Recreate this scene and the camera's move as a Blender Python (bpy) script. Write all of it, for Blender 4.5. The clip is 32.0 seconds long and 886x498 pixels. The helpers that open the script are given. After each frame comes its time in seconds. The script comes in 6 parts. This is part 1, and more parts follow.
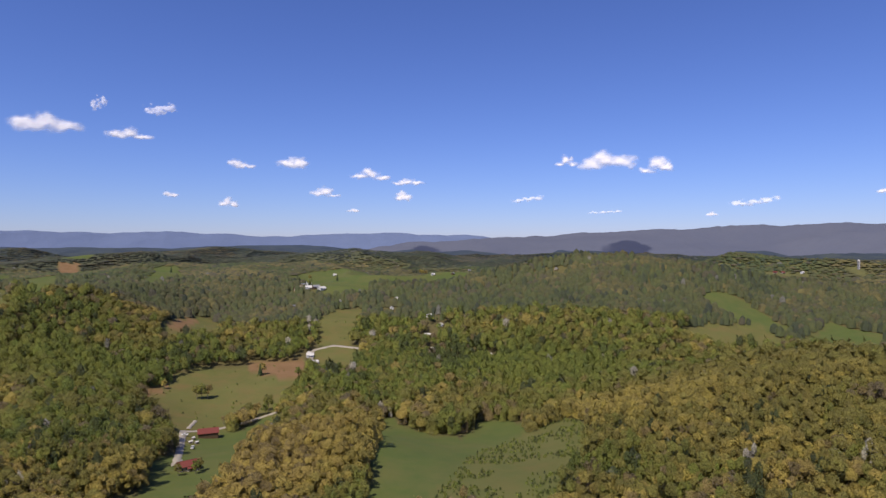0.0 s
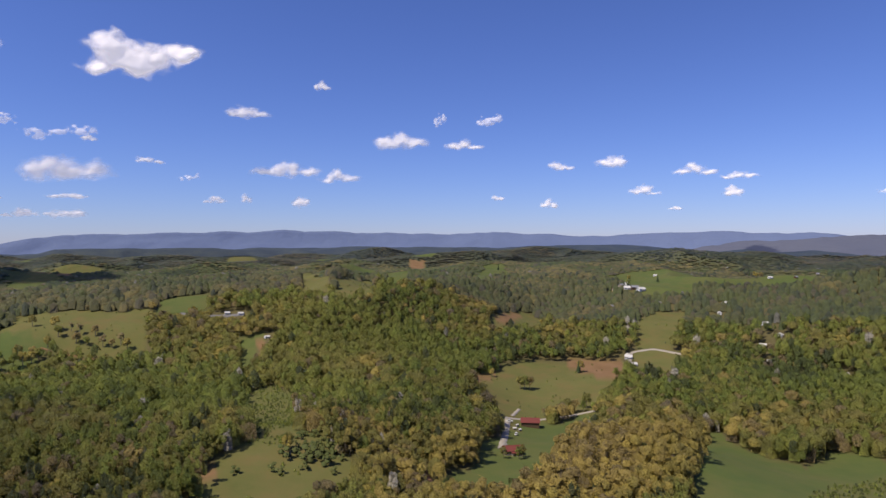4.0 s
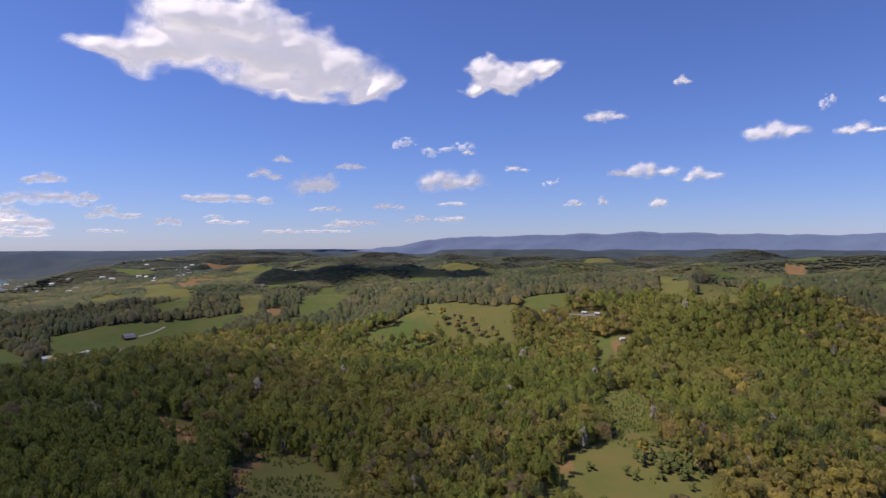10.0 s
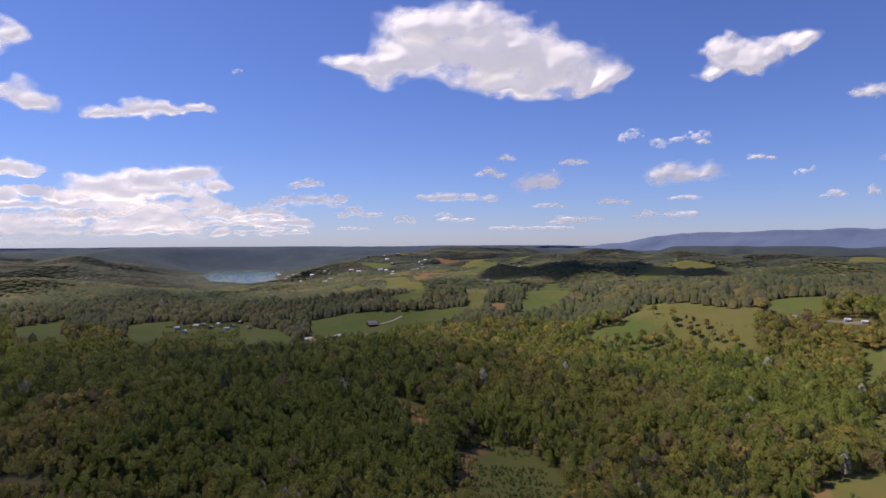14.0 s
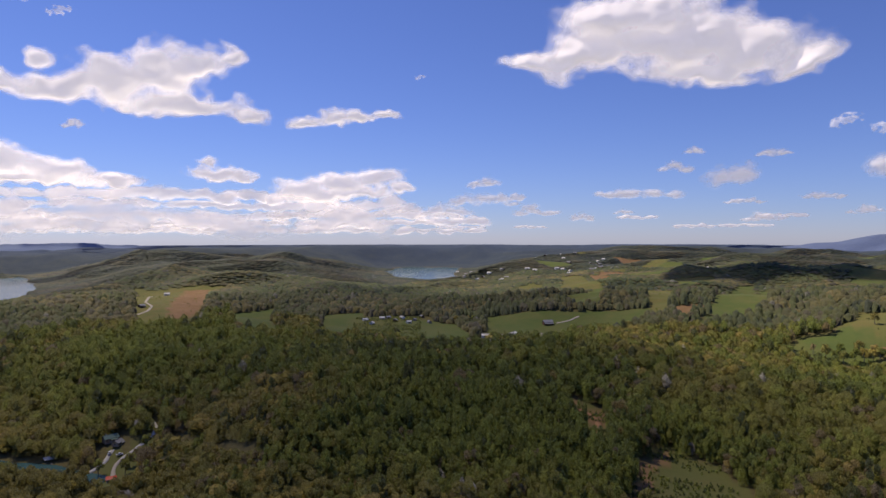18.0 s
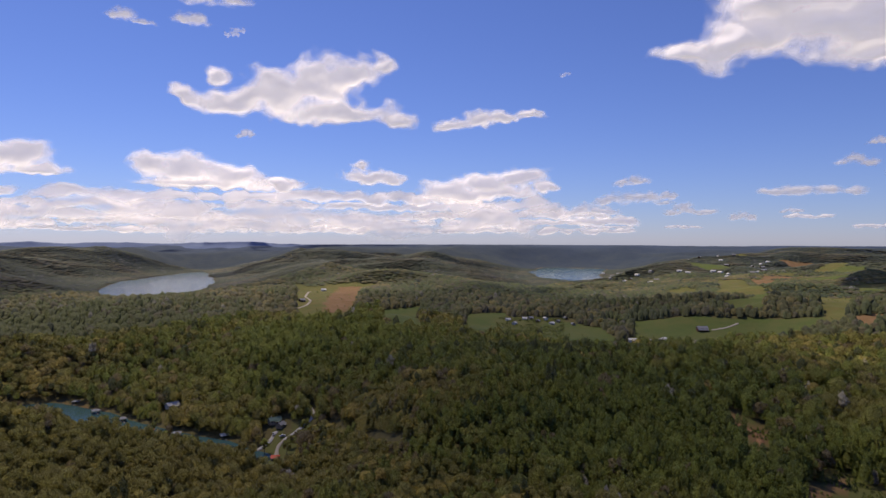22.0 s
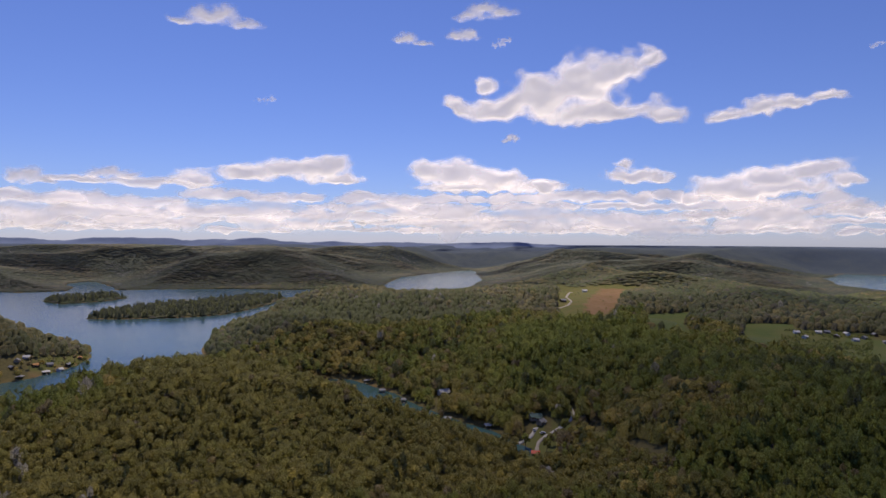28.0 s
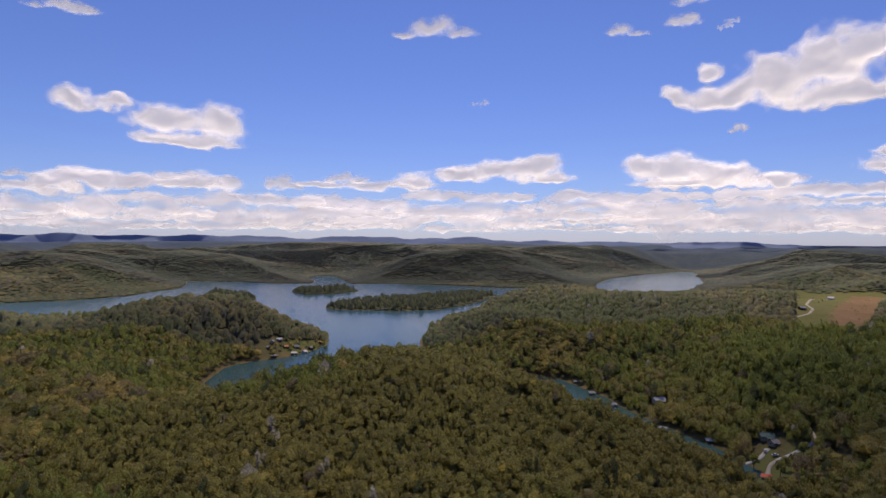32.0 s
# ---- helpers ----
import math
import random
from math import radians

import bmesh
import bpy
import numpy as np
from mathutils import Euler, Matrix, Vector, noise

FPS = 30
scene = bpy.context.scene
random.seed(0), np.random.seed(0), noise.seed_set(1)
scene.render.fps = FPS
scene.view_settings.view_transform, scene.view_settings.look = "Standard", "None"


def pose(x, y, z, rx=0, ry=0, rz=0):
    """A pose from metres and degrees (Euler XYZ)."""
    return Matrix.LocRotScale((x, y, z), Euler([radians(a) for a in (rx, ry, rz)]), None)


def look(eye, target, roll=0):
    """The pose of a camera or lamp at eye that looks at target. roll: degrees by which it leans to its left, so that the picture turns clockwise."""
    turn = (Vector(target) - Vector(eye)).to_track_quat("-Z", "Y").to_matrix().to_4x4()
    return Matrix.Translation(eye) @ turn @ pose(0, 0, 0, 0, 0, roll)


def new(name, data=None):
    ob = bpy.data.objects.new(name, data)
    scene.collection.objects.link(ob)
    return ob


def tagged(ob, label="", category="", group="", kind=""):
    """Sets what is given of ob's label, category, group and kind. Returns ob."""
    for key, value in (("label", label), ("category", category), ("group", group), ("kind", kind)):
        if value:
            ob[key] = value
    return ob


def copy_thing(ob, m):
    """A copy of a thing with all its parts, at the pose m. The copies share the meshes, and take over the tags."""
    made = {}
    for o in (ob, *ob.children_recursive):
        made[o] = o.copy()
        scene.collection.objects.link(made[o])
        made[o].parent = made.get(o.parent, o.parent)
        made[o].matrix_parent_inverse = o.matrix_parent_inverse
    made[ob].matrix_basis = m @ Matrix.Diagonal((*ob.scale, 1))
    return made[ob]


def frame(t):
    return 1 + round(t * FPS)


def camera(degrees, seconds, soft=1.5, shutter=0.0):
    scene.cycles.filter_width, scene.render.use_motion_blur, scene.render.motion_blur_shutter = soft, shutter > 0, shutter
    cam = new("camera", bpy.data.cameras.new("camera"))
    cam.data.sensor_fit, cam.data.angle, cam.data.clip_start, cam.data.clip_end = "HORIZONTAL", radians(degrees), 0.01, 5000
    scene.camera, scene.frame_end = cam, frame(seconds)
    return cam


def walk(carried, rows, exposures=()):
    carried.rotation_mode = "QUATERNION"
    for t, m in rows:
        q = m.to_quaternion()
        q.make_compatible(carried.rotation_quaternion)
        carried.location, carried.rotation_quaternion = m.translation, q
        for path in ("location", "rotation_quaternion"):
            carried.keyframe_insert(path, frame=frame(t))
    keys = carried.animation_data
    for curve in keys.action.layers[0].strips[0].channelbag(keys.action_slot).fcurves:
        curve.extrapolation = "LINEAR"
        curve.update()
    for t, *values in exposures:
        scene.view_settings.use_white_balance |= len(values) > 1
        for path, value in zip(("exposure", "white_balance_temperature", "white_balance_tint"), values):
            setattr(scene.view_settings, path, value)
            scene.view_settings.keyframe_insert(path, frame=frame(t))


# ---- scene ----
EXPOSURES = [(0, 0.0, 6700, 11.5), (9, 0.0, 6820, 11.5), (13, 0.0, 6950, 12), (21, -0.14, 7150, 12.5), (32, -0.19, 7150, 12.5)]

# ---- camera: a drone that hovers over the valley and turns slowly to its left ----
cam = camera(70.54, 32.0, soft=1.45)
# seconds, bearing to the left of north, tilt, lean
TURN = [
    (0.0, 0.00, -0.86, -0.02),
    (0.5, 3.02, -0.87, -0.01),
    (1.0, 6.18, -0.88, -0.08),
    (1.5, 9.38, -0.86, -0.07),
    (2.0, 12.63, -0.86, -0.09),
    (2.5, 16.42, -0.86, -0.14),
    (3.0, 20.74, -0.85, -0.24),
    (3.5, 25.13, -0.83, -0.27),
    (4.0, 28.50, -0.81, -0.32),
    (4.5, 32.09, -0.79, -0.38),
    (6.5, 44.22, -0.68, -0.46),
    (7.0, 46.86, -0.66, -0.44),
    (7.5, 49.30, -0.59, -0.43),
    (8.0, 51.68, -0.56, -0.36),
    (8.5, 53.72, -0.57, -0.32),
    (9.0, 55.72, -0.57, -0.27),
    (9.5, 57.73, -0.54, -0.25),
    (10.0, 60.24, -0.49, -0.25),
    (10.5, 63.31, -0.46, -0.18),
    (11.0, 66.48, -0.47, -0.16),
    (11.5, 69.40, -0.53, -0.17),
    (12.0, 72.04, -0.58, -0.23),
    (12.5, 74.53, -0.61, -0.21),
    (13.0, 76.75, -0.65, -0.28),
    (13.5, 78.61, -0.70, -0.26),
    (15.5, 86.64, -0.80, -0.21),
    (16.0, 89.00, -0.82, -0.13),
    (16.5, 91.13, -0.85, -0.19),
    (17.0, 92.99, -0.87, -0.11),
    (17.5, 94.63, -0.87, -0.11),
    (18.0, 96.45, -0.84, -0.10),
    (18.5, 98.15, -0.85, -0.08),
    (19.0, 100.07, -0.84, -0.07),
    (19.5, 101.75, -0.85, 0.00),
    (20.0, 103.39, -0.86, 0.02),
    (20.5, 105.00, -0.85, 0.03),
    (21.0, 106.50, -0.84, 0.05),
    (21.5, 107.98, -0.82, 0.09),
    (22.0, 109.48, -0.83, 0.12),
    (22.5, 111.20, -0.83, 0.13),
    (23.0, 113.15, -0.81, 0.17),
    (23.5, 115.35, -0.82, 0.12),
    (24.0, 117.45, -0.84, 0.15),
    (24.5, 119.44, -0.81, 0.16),
    (25.0, 121.63, -0.84, 0.17),
    (25.5, 123.90, -0.85, 0.23),
    (27.5, 131.57, -0.84, 0.24),
    (28.0, 133.05, -0.85, 0.28),
    (28.5, 134.57, -0.85, 0.34),
    (29.0, 136.20, -0.89, 0.38),
    (29.5, 137.95, -0.88, 0.43),
    (30.0, 139.88, -0.91, 0.44),
    (30.5, 141.97, -0.93, 0.42),
    (31.0, 145.05, -0.95, 0.44),
    (31.5, 148.77, -1.00, 0.40),
    (32.0, 152.08, -1.04, 0.38),
]
walk(cam, [(t, pose(0, 0, 150, 90 + tilt, 0, bearing) @ pose(0, 0, 0, 0, 0, lean)) for t, bearing, tilt, lean in TURN],
     exposures=EXPOSURES)

# ---- daylight ----
SUN_BEARING, SUN_HEIGHT = 148.0, 57.0
world = bpy.data.worlds.new("sky")
scene.world = world
world.use_nodes = True
sky = world.node_tree.nodes.new("ShaderNodeTexSky")
sky.sky_type, sky.sun_disc = 'NISHITA', False
sky.sun_elevation, sky.sun_rotation = radians(SUN_HEIGHT), radians(-SUN_BEARING)
sky.altitude, sky.air_density, sky.dust_density, sky.ozone_density = 300, 1.0, 0.1, 4.0
back = world.node_tree.nodes["Background"]
back.inputs["Strength"].default_value = 0.10
tint = world.node_tree.nodes.new("ShaderNodeMix")          # the deep blue of clear spring air
tint.data_type, tint.blend_type = "RGBA", "MULTIPLY"
tint.inputs[0].default_value, tint.inputs[7].default_value = 1.0, (0.62, 0.72, 1.24, 1)
world.node_tree.links.new(sky.outputs["Color"], tint.inputs[6])
world.node_tree.links.new(tint.outputs[2], back.inputs["Color"])
sun = new("sun", bpy.data.lights.new("sun", "SUN"))
sun.data.energy, sun.data.angle, sun.data.color = 4.6, radians(0.5), (1.0, 0.91, 0.78)
sun.matrix_world = look((-math.sin(radians(SUN_BEARING)) * 100, math.cos(radians(SUN_BEARING)) * 100, 100 * math.tan(radians(SUN_HEIGHT))), (0, 0, 0))

# ---- materials ----


class Nodes:
    """A node material under construction."""

    def __init__(self, name, rough=0.9, spec=0.2):
        self.m = bpy.data.materials.new(name)
        self.m.use_nodes = True
        self.t = self.m.node_tree
        self.b = self.t.nodes["Principled BSDF"]
        self.b.inputs["Roughness"].default_value = rough
        self.b.inputs["Specular IOR Level"].default_value = spec

    def add(self, kind, **settings):
        n = self.t.nodes.new("ShaderNode" + kind)
        for key, value in settings.items():
            n.inputs[key].default_value = value
        return n

    def link(self, a, b):
        self.t.links.new(a, b)

    def place(self):
        return self.add("NewGeometry").outputs["Position"]

    def noise(self, size, detail=4.0, where=None, rough=0.6):
        n = self.add("TexNoise", Scale=1.0 / size, Detail=detail, Roughness=rough)
        self.link(where or self.place(), n.inputs["Vector"])
        return n.outputs["Fac"]

    def ramp(self, fac, *stops):
        n = self.add("ValToRGB")
        e = n.color_ramp.elements
        while len(e) < len(stops):
            e.new(0.5)
        for k, (p, c) in enumerate(stops):
            e[k].position, e[k].color = p, (*c, 1)
        self.link(fac, n.inputs["Fac"])
        return n.outputs["Color"]

    def mix(self, fac, a, b, how="MIX"):
        n = self.add("Mix")
        n.data_type, n.blend_type = "RGBA", how
        for s, v in ((n.inputs[0], fac), (n.inputs[6], a), (n.inputs[7], b)):
            if isinstance(v, (int, float)):
                s.default_value = v
            elif isinstance(v, tuple):
                s.default_value = (*v, 1)
            else:
                self.link(v, s)
        return n.outputs[2]

    def math(self, how, a, b=0.0):
        n = self.add("Math")
        n.operation = how
        for s, v in zip(n.inputs, (a, b)):
            if isinstance(v, (int, float)):
                s.default_value = v
            else:
                self.link(v, s)
        return n.outputs[0]

    def bump(self, height, deep, strength=1.0):
        n = self.add("Bump", Strength=strength, Distance=deep)
        self.link(height, n.inputs["Height"])
        self.link(n.outputs["Normal"], self.b.inputs["Normal"])

    def color(self, c):
        if isinstance(c, tuple):
            self.b.inputs["Base Color"].default_value = (*c, 1)
        else:
            self.link(c, self.b.inputs["Base Color"])
        return self.m


def plain(name, a, b, size, rough=0.8, metal=0.0, deep=0.0):
    """A worn surface whose colour wanders between two tones over the given size, with finer grain."""
    n = Nodes(name, rough)
    n.b.inputs["Metallic"].default_value = metal
    c = n.mix(n.noise(size), a, b)
    c = n.mix(n.math("MULTIPLY", n.noise(size * 0.12, 3), 0.45), c, tuple(v * 0.55 for v in a))
    if deep:
        n.bump(n.noise(size * 0.2), deep)
    return n.color(c)


def ground_material():
    n = Nodes("land_cover", 0.95, 0.1)
    cover = n.add("Attribute")
    cover.attribute_name = "cover"
    part = n.add("SeparateColor")
    n.link(cover.outputs["Color"], part.inputs["Color"])
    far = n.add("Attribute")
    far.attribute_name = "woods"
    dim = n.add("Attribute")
    dim.attribute_name = "haze_share"
    fine, mid, broad = n.noise(3.0, 5), n.noise(18.0, 5), n.noise(140.0, 4)
    floor = n.ramp(fine, (0.3, (0.075, 0.06, 0.03)), (0.7, (0.13, 0.11, 0.05)))
    canopy = n.ramp(n.noise(14.0, 6, rough=0.75), (0.32, (0.075, 0.08, 0.03)), (0.5, (0.12, 0.12, 0.036)), (0.7, (0.16, 0.155, 0.05)))
    canopy = n.mix(n.math("MULTIPLY", broad, 0.5), canopy, (0.15, 0.145, 0.06))
    # far ground turns blue with distance: haze put into the base colour
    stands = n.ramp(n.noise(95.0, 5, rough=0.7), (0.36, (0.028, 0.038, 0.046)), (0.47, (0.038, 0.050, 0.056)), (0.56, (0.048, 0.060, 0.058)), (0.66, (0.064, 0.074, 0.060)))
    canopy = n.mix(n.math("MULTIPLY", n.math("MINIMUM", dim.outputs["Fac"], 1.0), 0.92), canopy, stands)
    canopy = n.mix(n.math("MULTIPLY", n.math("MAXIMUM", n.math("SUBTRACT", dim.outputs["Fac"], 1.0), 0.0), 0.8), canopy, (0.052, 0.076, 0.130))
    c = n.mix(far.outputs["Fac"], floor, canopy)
    patch = n.ramp(n.noise(46.0, 5, rough=0.7), (0.42, (0, 0, 0)), (0.62, (1, 1, 1)))
    lush = n.mix(broad, n.ramp(mid, (0.35, (0.046, 0.09, 0.024)), (0.65, (0.082, 0.116, 0.030))), (0.105, 0.114, 0.036))
    lush = n.mix(n.math("MULTIPLY", patch, 0.6), lush, (0.128, 0.118, 0.044))
    lush = n.mix(n.math("MULTIPLY", fine, 0.4), lush, (0.085, 0.115, 0.032))
    dry = n.ramp(mid, (0.3, (0.105, 0.106, 0.032)), (0.5, (0.134, 0.112, 0.04)), (0.7, (0.172, 0.108, 0.048)))
    dry = n.mix(n.math("MULTIPLY", patch, 0.45), dry, (0.125, 0.142, 0.042))
    dry = n.mix(n.math("MULTIPLY", fine, 0.4), dry, (0.14, 0.14, 0.045))
    soil = n.ramp(mid, (0.3, (0.19, 0.10, 0.05)), (0.7, (0.26, 0.15, 0.085)))
    soil = n.mix(n.math("MULTIPLY", fine, 0.5), soil, (0.15, 0.10, 0.05))
    c = n.mix(part.outputs[0], c, lush)
    c = n.mix(part.outputs[1], c, dry)
    c = n.mix(part.outputs[2], c, soil)
    n.bump(n.math("ADD", n.math("MULTIPLY", n.noise(14.0, 6), far.outputs["Fac"]), n.math("MULTIPLY", fine, 0.05)), 3.0, 0.8)
    return n.color(c)


# spring woods: bare grey, budding tan, gold, olive, fresh yellow-green, mid green, dark green, evergreen, white bloom
SPRING = ((0.0, (0.185, 0.15, 0.095)), (0.10, (0.23, 0.175, 0.08)), (0.18, (0.43, 0.325, 0.09)), (0.28, (0.40, 0.325, 0.08)),
          (0.36, (0.245, 0.215, 0.06)), (0.50, (0.215, 0.21, 0.052)), (0.62, (0.21, 0.235, 0.048)), (0.74, (0.165, 0.21, 0.042)), (0.84, (0.10, 0.13, 0.036)), (0.94, (0.05, 0.068, 0.03)), (1.0, (0.45, 0.42, 0.36)))


def leaf_material(name, single, mixed=0.0, haze_tone=(0.07, 0.09, 0.09), gaps=True):
    n = Nodes(name, 0.75, 0.25)
    if single:
        tint = n.add("ObjectInfo").outputs["Random"]
        tint = n.math("ADD", n.math("MULTIPLY", tint, 0.62), 0.12)
    else:
        a = n.add("Attribute")
        a.attribute_name = "tint"
        tint = a.outputs["Fac"]
    tint = n.math("ADD", tint, n.math("MULTIPLY", n.math("SUBTRACT", n.noise(2.4, 3), 0.5), 0.13))
    c = n.ramp(tint, *SPRING)
    spray = n.ramp(n.noise(0.8, 4, rough=0.8), (0.36, (1, 1, 1)), (0.62, (0, 0, 0)))
    each = n.ramp(n.noise(6.5, 2, rough=0.5), (0.38, (0.80, 0.80, 0.84)), (0.5, (1.06, 1.06, 1.06)), (0.64, (1.34, 1.34, 1.27)))          # tree differs from tree
    c = n.mix(1.0, c, each, "MULTIPLY")
    c = n.mix(n.math("MULTIPLY", spray, 0.30), c, (0.08, 0.074, 0.034))
    tips = n.ramp(n.noise(1.1, 3, rough=0.8), (0.55, (0, 0, 0)), (0.72, (1, 1, 1)))
    c = n.mix(n.math("MULTIPLY", tips, 0.16), c, (0.27, 0.25, 0.075))
    # blends the leaf colour towards a dull bluish haze
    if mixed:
        c = n.mix(mixed, c, haze_tone)
    n.bump(spray, -0.6, 0.7)
    n.color(c)
    n.b.inputs["Transmission Weight"].default_value = 0.0
    glow = n.add("BsdfTranslucent")
    n.link(n.mix(0.3, c, (0.15, 0.135, 0.035)), glow.inputs["Color"])
    both = n.add("MixShader", Fac=0.22)
    out = n.t.nodes["Material Output"]
    n.link(n.b.outputs[0], both.inputs[1])
    n.link(glow.outputs[0], both.inputs[2])
    if not gaps:
        n.link(both.outputs[0], out.inputs["Surface"])
        return n.m
    hole = n.ramp(n.noise(0.4, 2, rough=0.6), (0.44, (1, 1, 1)), (0.51, (0, 0, 0)))          # light falls through between the leaves
    clear = n.add("BsdfTransparent")
    airy = n.add("MixShader")
    n.link(hole, airy.inputs["Fac"])
    n.link(both.outputs[0], airy.inputs[1])
    n.link(clear.outputs[0], airy.inputs[2])
    n.link(airy.outputs[0], out.inputs["Surface"])
    return n.m


def water_material():
    n = Nodes("lake_water", 0.2, 0.5)
    n.b.inputs["IOR"].default_value = 1.33
    n.color(n.mix(n.noise(160.0, 4), (0.035, 0.085, 0.095), (0.05, 0.11, 0.11)))
    n.bump(n.math("ADD", n.noise(2.6, 4), n.noise(14.0, 3)), 0.35, 0.22)
    return n.m


def mountain_material(name, low, high):
    n = Nodes(name, 1.0, 0.0)
    c = n.mix(n.noise(380.0, 6, rough=0.6), low, high)
    n.bump(n.noise(140.0, 6), 25.0, 0.5)
    return n.color(c)


def cloud_material(name, edge0, edge1, most, ragged=0.5, white=0.89, shine=0.38):
    """Cloud: sunlit on its heads, light shining through where it is thin, grey where it is deep, torn away along its
    edges, with an even glow added.
    """
    n = Nodes(name, 1.0, 0.0)
    n.color((white, white * 0.965, white * 0.98))
    thick = n.add("Attribute")
    thick.attribute_name = "thick"
    soft = n.add("BsdfTranslucent", Color=(0.92, 0.90, 0.91, 1))
    body = n.add("MixShader")
    deep = n.add("MapRange")
    for key, v in (("From Min", 0.05), ("From Max", 0.85), ("To Min", 0.5), ("To Max", 0.16)):
        deep.inputs[key].default_value = v
    n.link(thick.outputs["Fac"], deep.inputs["Value"])
    n.link(deep.outputs[0], body.inputs["Fac"])
    out = n.t.nodes["Material Output"]
    n.link(n.b.outputs[0], body.inputs[1])
    n.link(soft.outputs[0], body.inputs[2])
    # added even glow stands in for light scattered inside the cloud
    glow = n.add("Emission", Color=(1.0, 0.93, 0.91, 1), Strength=shine)
    lit = n.add("AddShader")
    n.link(body.outputs[0], lit.inputs[0])
    n.link(glow.outputs[0], lit.inputs[1])
    clear = n.add("BsdfTransparent")
    veil = n.add("MixShader")
    k = n.add("MapRange")
    k.interpolation_type = "SMOOTHSTEP"
    for key, v in (("From Min", edge0), ("From Max", edge1), ("To Min", 0.0), ("To Max", most)):
        k.inputs[key].default_value = v
    torn = n.math("ADD", n.math("MULTIPLY", n.math("SUBTRACT", n.noise(110.0, 7, rough=0.62), 0.5), ragged), thick.outputs["Fac"])
    n.link(torn, k.inputs["Value"])
    n.link(k.outputs[0], veil.inputs["Fac"])
    n.link(clear.outputs[0], veil.inputs[1])
    n.link(lit.outputs[0], veil.inputs[2])
    n.link(veil.outputs[0], out.inputs["Surface"])
    return n.m


M_LAND, M_LEAF, M_LEAF_ONE, M_WATER = ground_material(), leaf_material("spring_leaves", False), leaf_material("spring_leaves_single", True), water_material()
# copies with the bluish dimming of distance put into the leaf colour
M_LEAF_FAR = leaf_material("hazed_leaves_far", False, 0.66, (0.053, 0.064, 0.05), False)
M_LEAF_DISTANT = leaf_material("hazed_leaves_distant", False, 0.76, (0.033, 0.045, 0.056), False)
M_LEAF_ACROSS = leaf_material("hazed_leaves_across", False, 0.6, (0.036, 0.052, 0.048), False)
M_BARK = plain("grey_bark", (0.16, 0.145, 0.12), (0.24, 0.22, 0.19), 1.5)
M_CLOUD, M_WISP = cloud_material("cloud_body", -0.08, 0.6, 1.0, 0.42), cloud_material("cloud_veil", 0.1, 0.7, 0.5)
M_SHADE, M_BANK = cloud_material("cloud_shade", -0.05, 0.35, 0.9), cloud_material("cloud_low", -0.05, 0.45, 0.95, 0.4)
M_PUFF = cloud_material("cloud_puff", -0.02, 0.8, 0.92, 0.5, 0.78, 0.36)
M_DIM = cloud_material("cloud_dim", -0.05, 0.5, 0.58)
M_THIN = cloud_material("dimming_sheet", 0.0, 1.0, 0.46, 0.25)

# ---- outlines of the water, in plan ----
LAKE = [(400, -1639), (215, -1663), (88, -1659), (-41, -1754), (-165, -1928), (-229, -2226), (-367, -2139), (-451, -2021), (-569, -1972), (-653, -2276), (-741, -2352), (-714, -2085), (-667, -1904), (-806, -1845), (-951, -1732), (-1034, -1599), (-1136, -1509), (-1325, -1475), (-1691, -1820), (-2045, -1960), (-2430, -2055), (-1803, -1482), (-1372, -1203), (-1123, -1145), (-904, -1117), (-774, -1150), (-594, -1037), (-470, -929), (-394, -815), (-355, -717), (-352, -640), (-381, -565), (-419, -525), (-418, -479), (-396, -410), (-387, -351), (-384, -307), (-373, -272), (-370, -256), (-351, -249), (-349, -265), (-346, -303), (-343, -355), (-346, -425), (-335, -496), (-314, -547), (-282, -585), (-232, -587), (-168, -565), (-122, -545), (-83, -538), (-67, -585), (-86, -684), (-114, -742), (-144, -763), (-186, -770), (-234, -802), (-276, -860), (-290, -947), (-256, -1060), (-164, -1184), (-3, -1259), (166, -1282), (300, -1228)]
ISLANDS = [
    [(-201, -1667), (-239, -1541), (-284, -1506), (-323, -1533), (-309, -1636), (-254, -1731)],
    [(-417, -1697), (-443, -1594), (-538, -1606), (-612, -1651), (-578, -1728), (-485, -1747)],
    [(-393, -1276), (-434, -1224), (-510, -1167), (-608, -1155), (-794, -1277), (-914, -1386), (-818, -1428), (-676, -1407), (-519, -1386), (-433, -1331)]]
NORTH_LAKE = [(-2894, -597), (-3364, -614), (-3382, -511), (-3402, -350), (-3371, -297), (-2435, -227), (-2307, -312), (-2407, -444)]

# ---- the lie of the land ----
EYE = 150.0                                   # height of the eye above the lake


def at(az, r):
    """Plan place at a bearing (degrees to the left of north) and a distance."""
    return -r * math.sin(radians(az)), r * math.cos(radians(az))


def hashed(i, j, seed):
    n = (i.astype(np.int64) * 374761393 + j.astype(np.int64) * 668265263 + seed * 974711) & 0x7fffffff
    n = ((n ^ (n >> 13)) * 1274126177) & 0x7fffffff
    return ((n ^ (n >> 16)) & 0xffff) / 65535.0


def value_noise(x, y, seed=0):
    i, j = np.floor(x), np.floor(y)
    u, v = x - i, y - j
    u, v = u * u * (3 - 2 * u), v * v * (3 - 2 * v)
    a, b = hashed(i, j, seed), hashed(i + 1, j, seed)
    c, d = hashed(i, j + 1, seed), hashed(i + 1, j + 1, seed)
    return (a * (1 - u) + b * u) * (1 - v) + (c * (1 - u) + d * u) * v


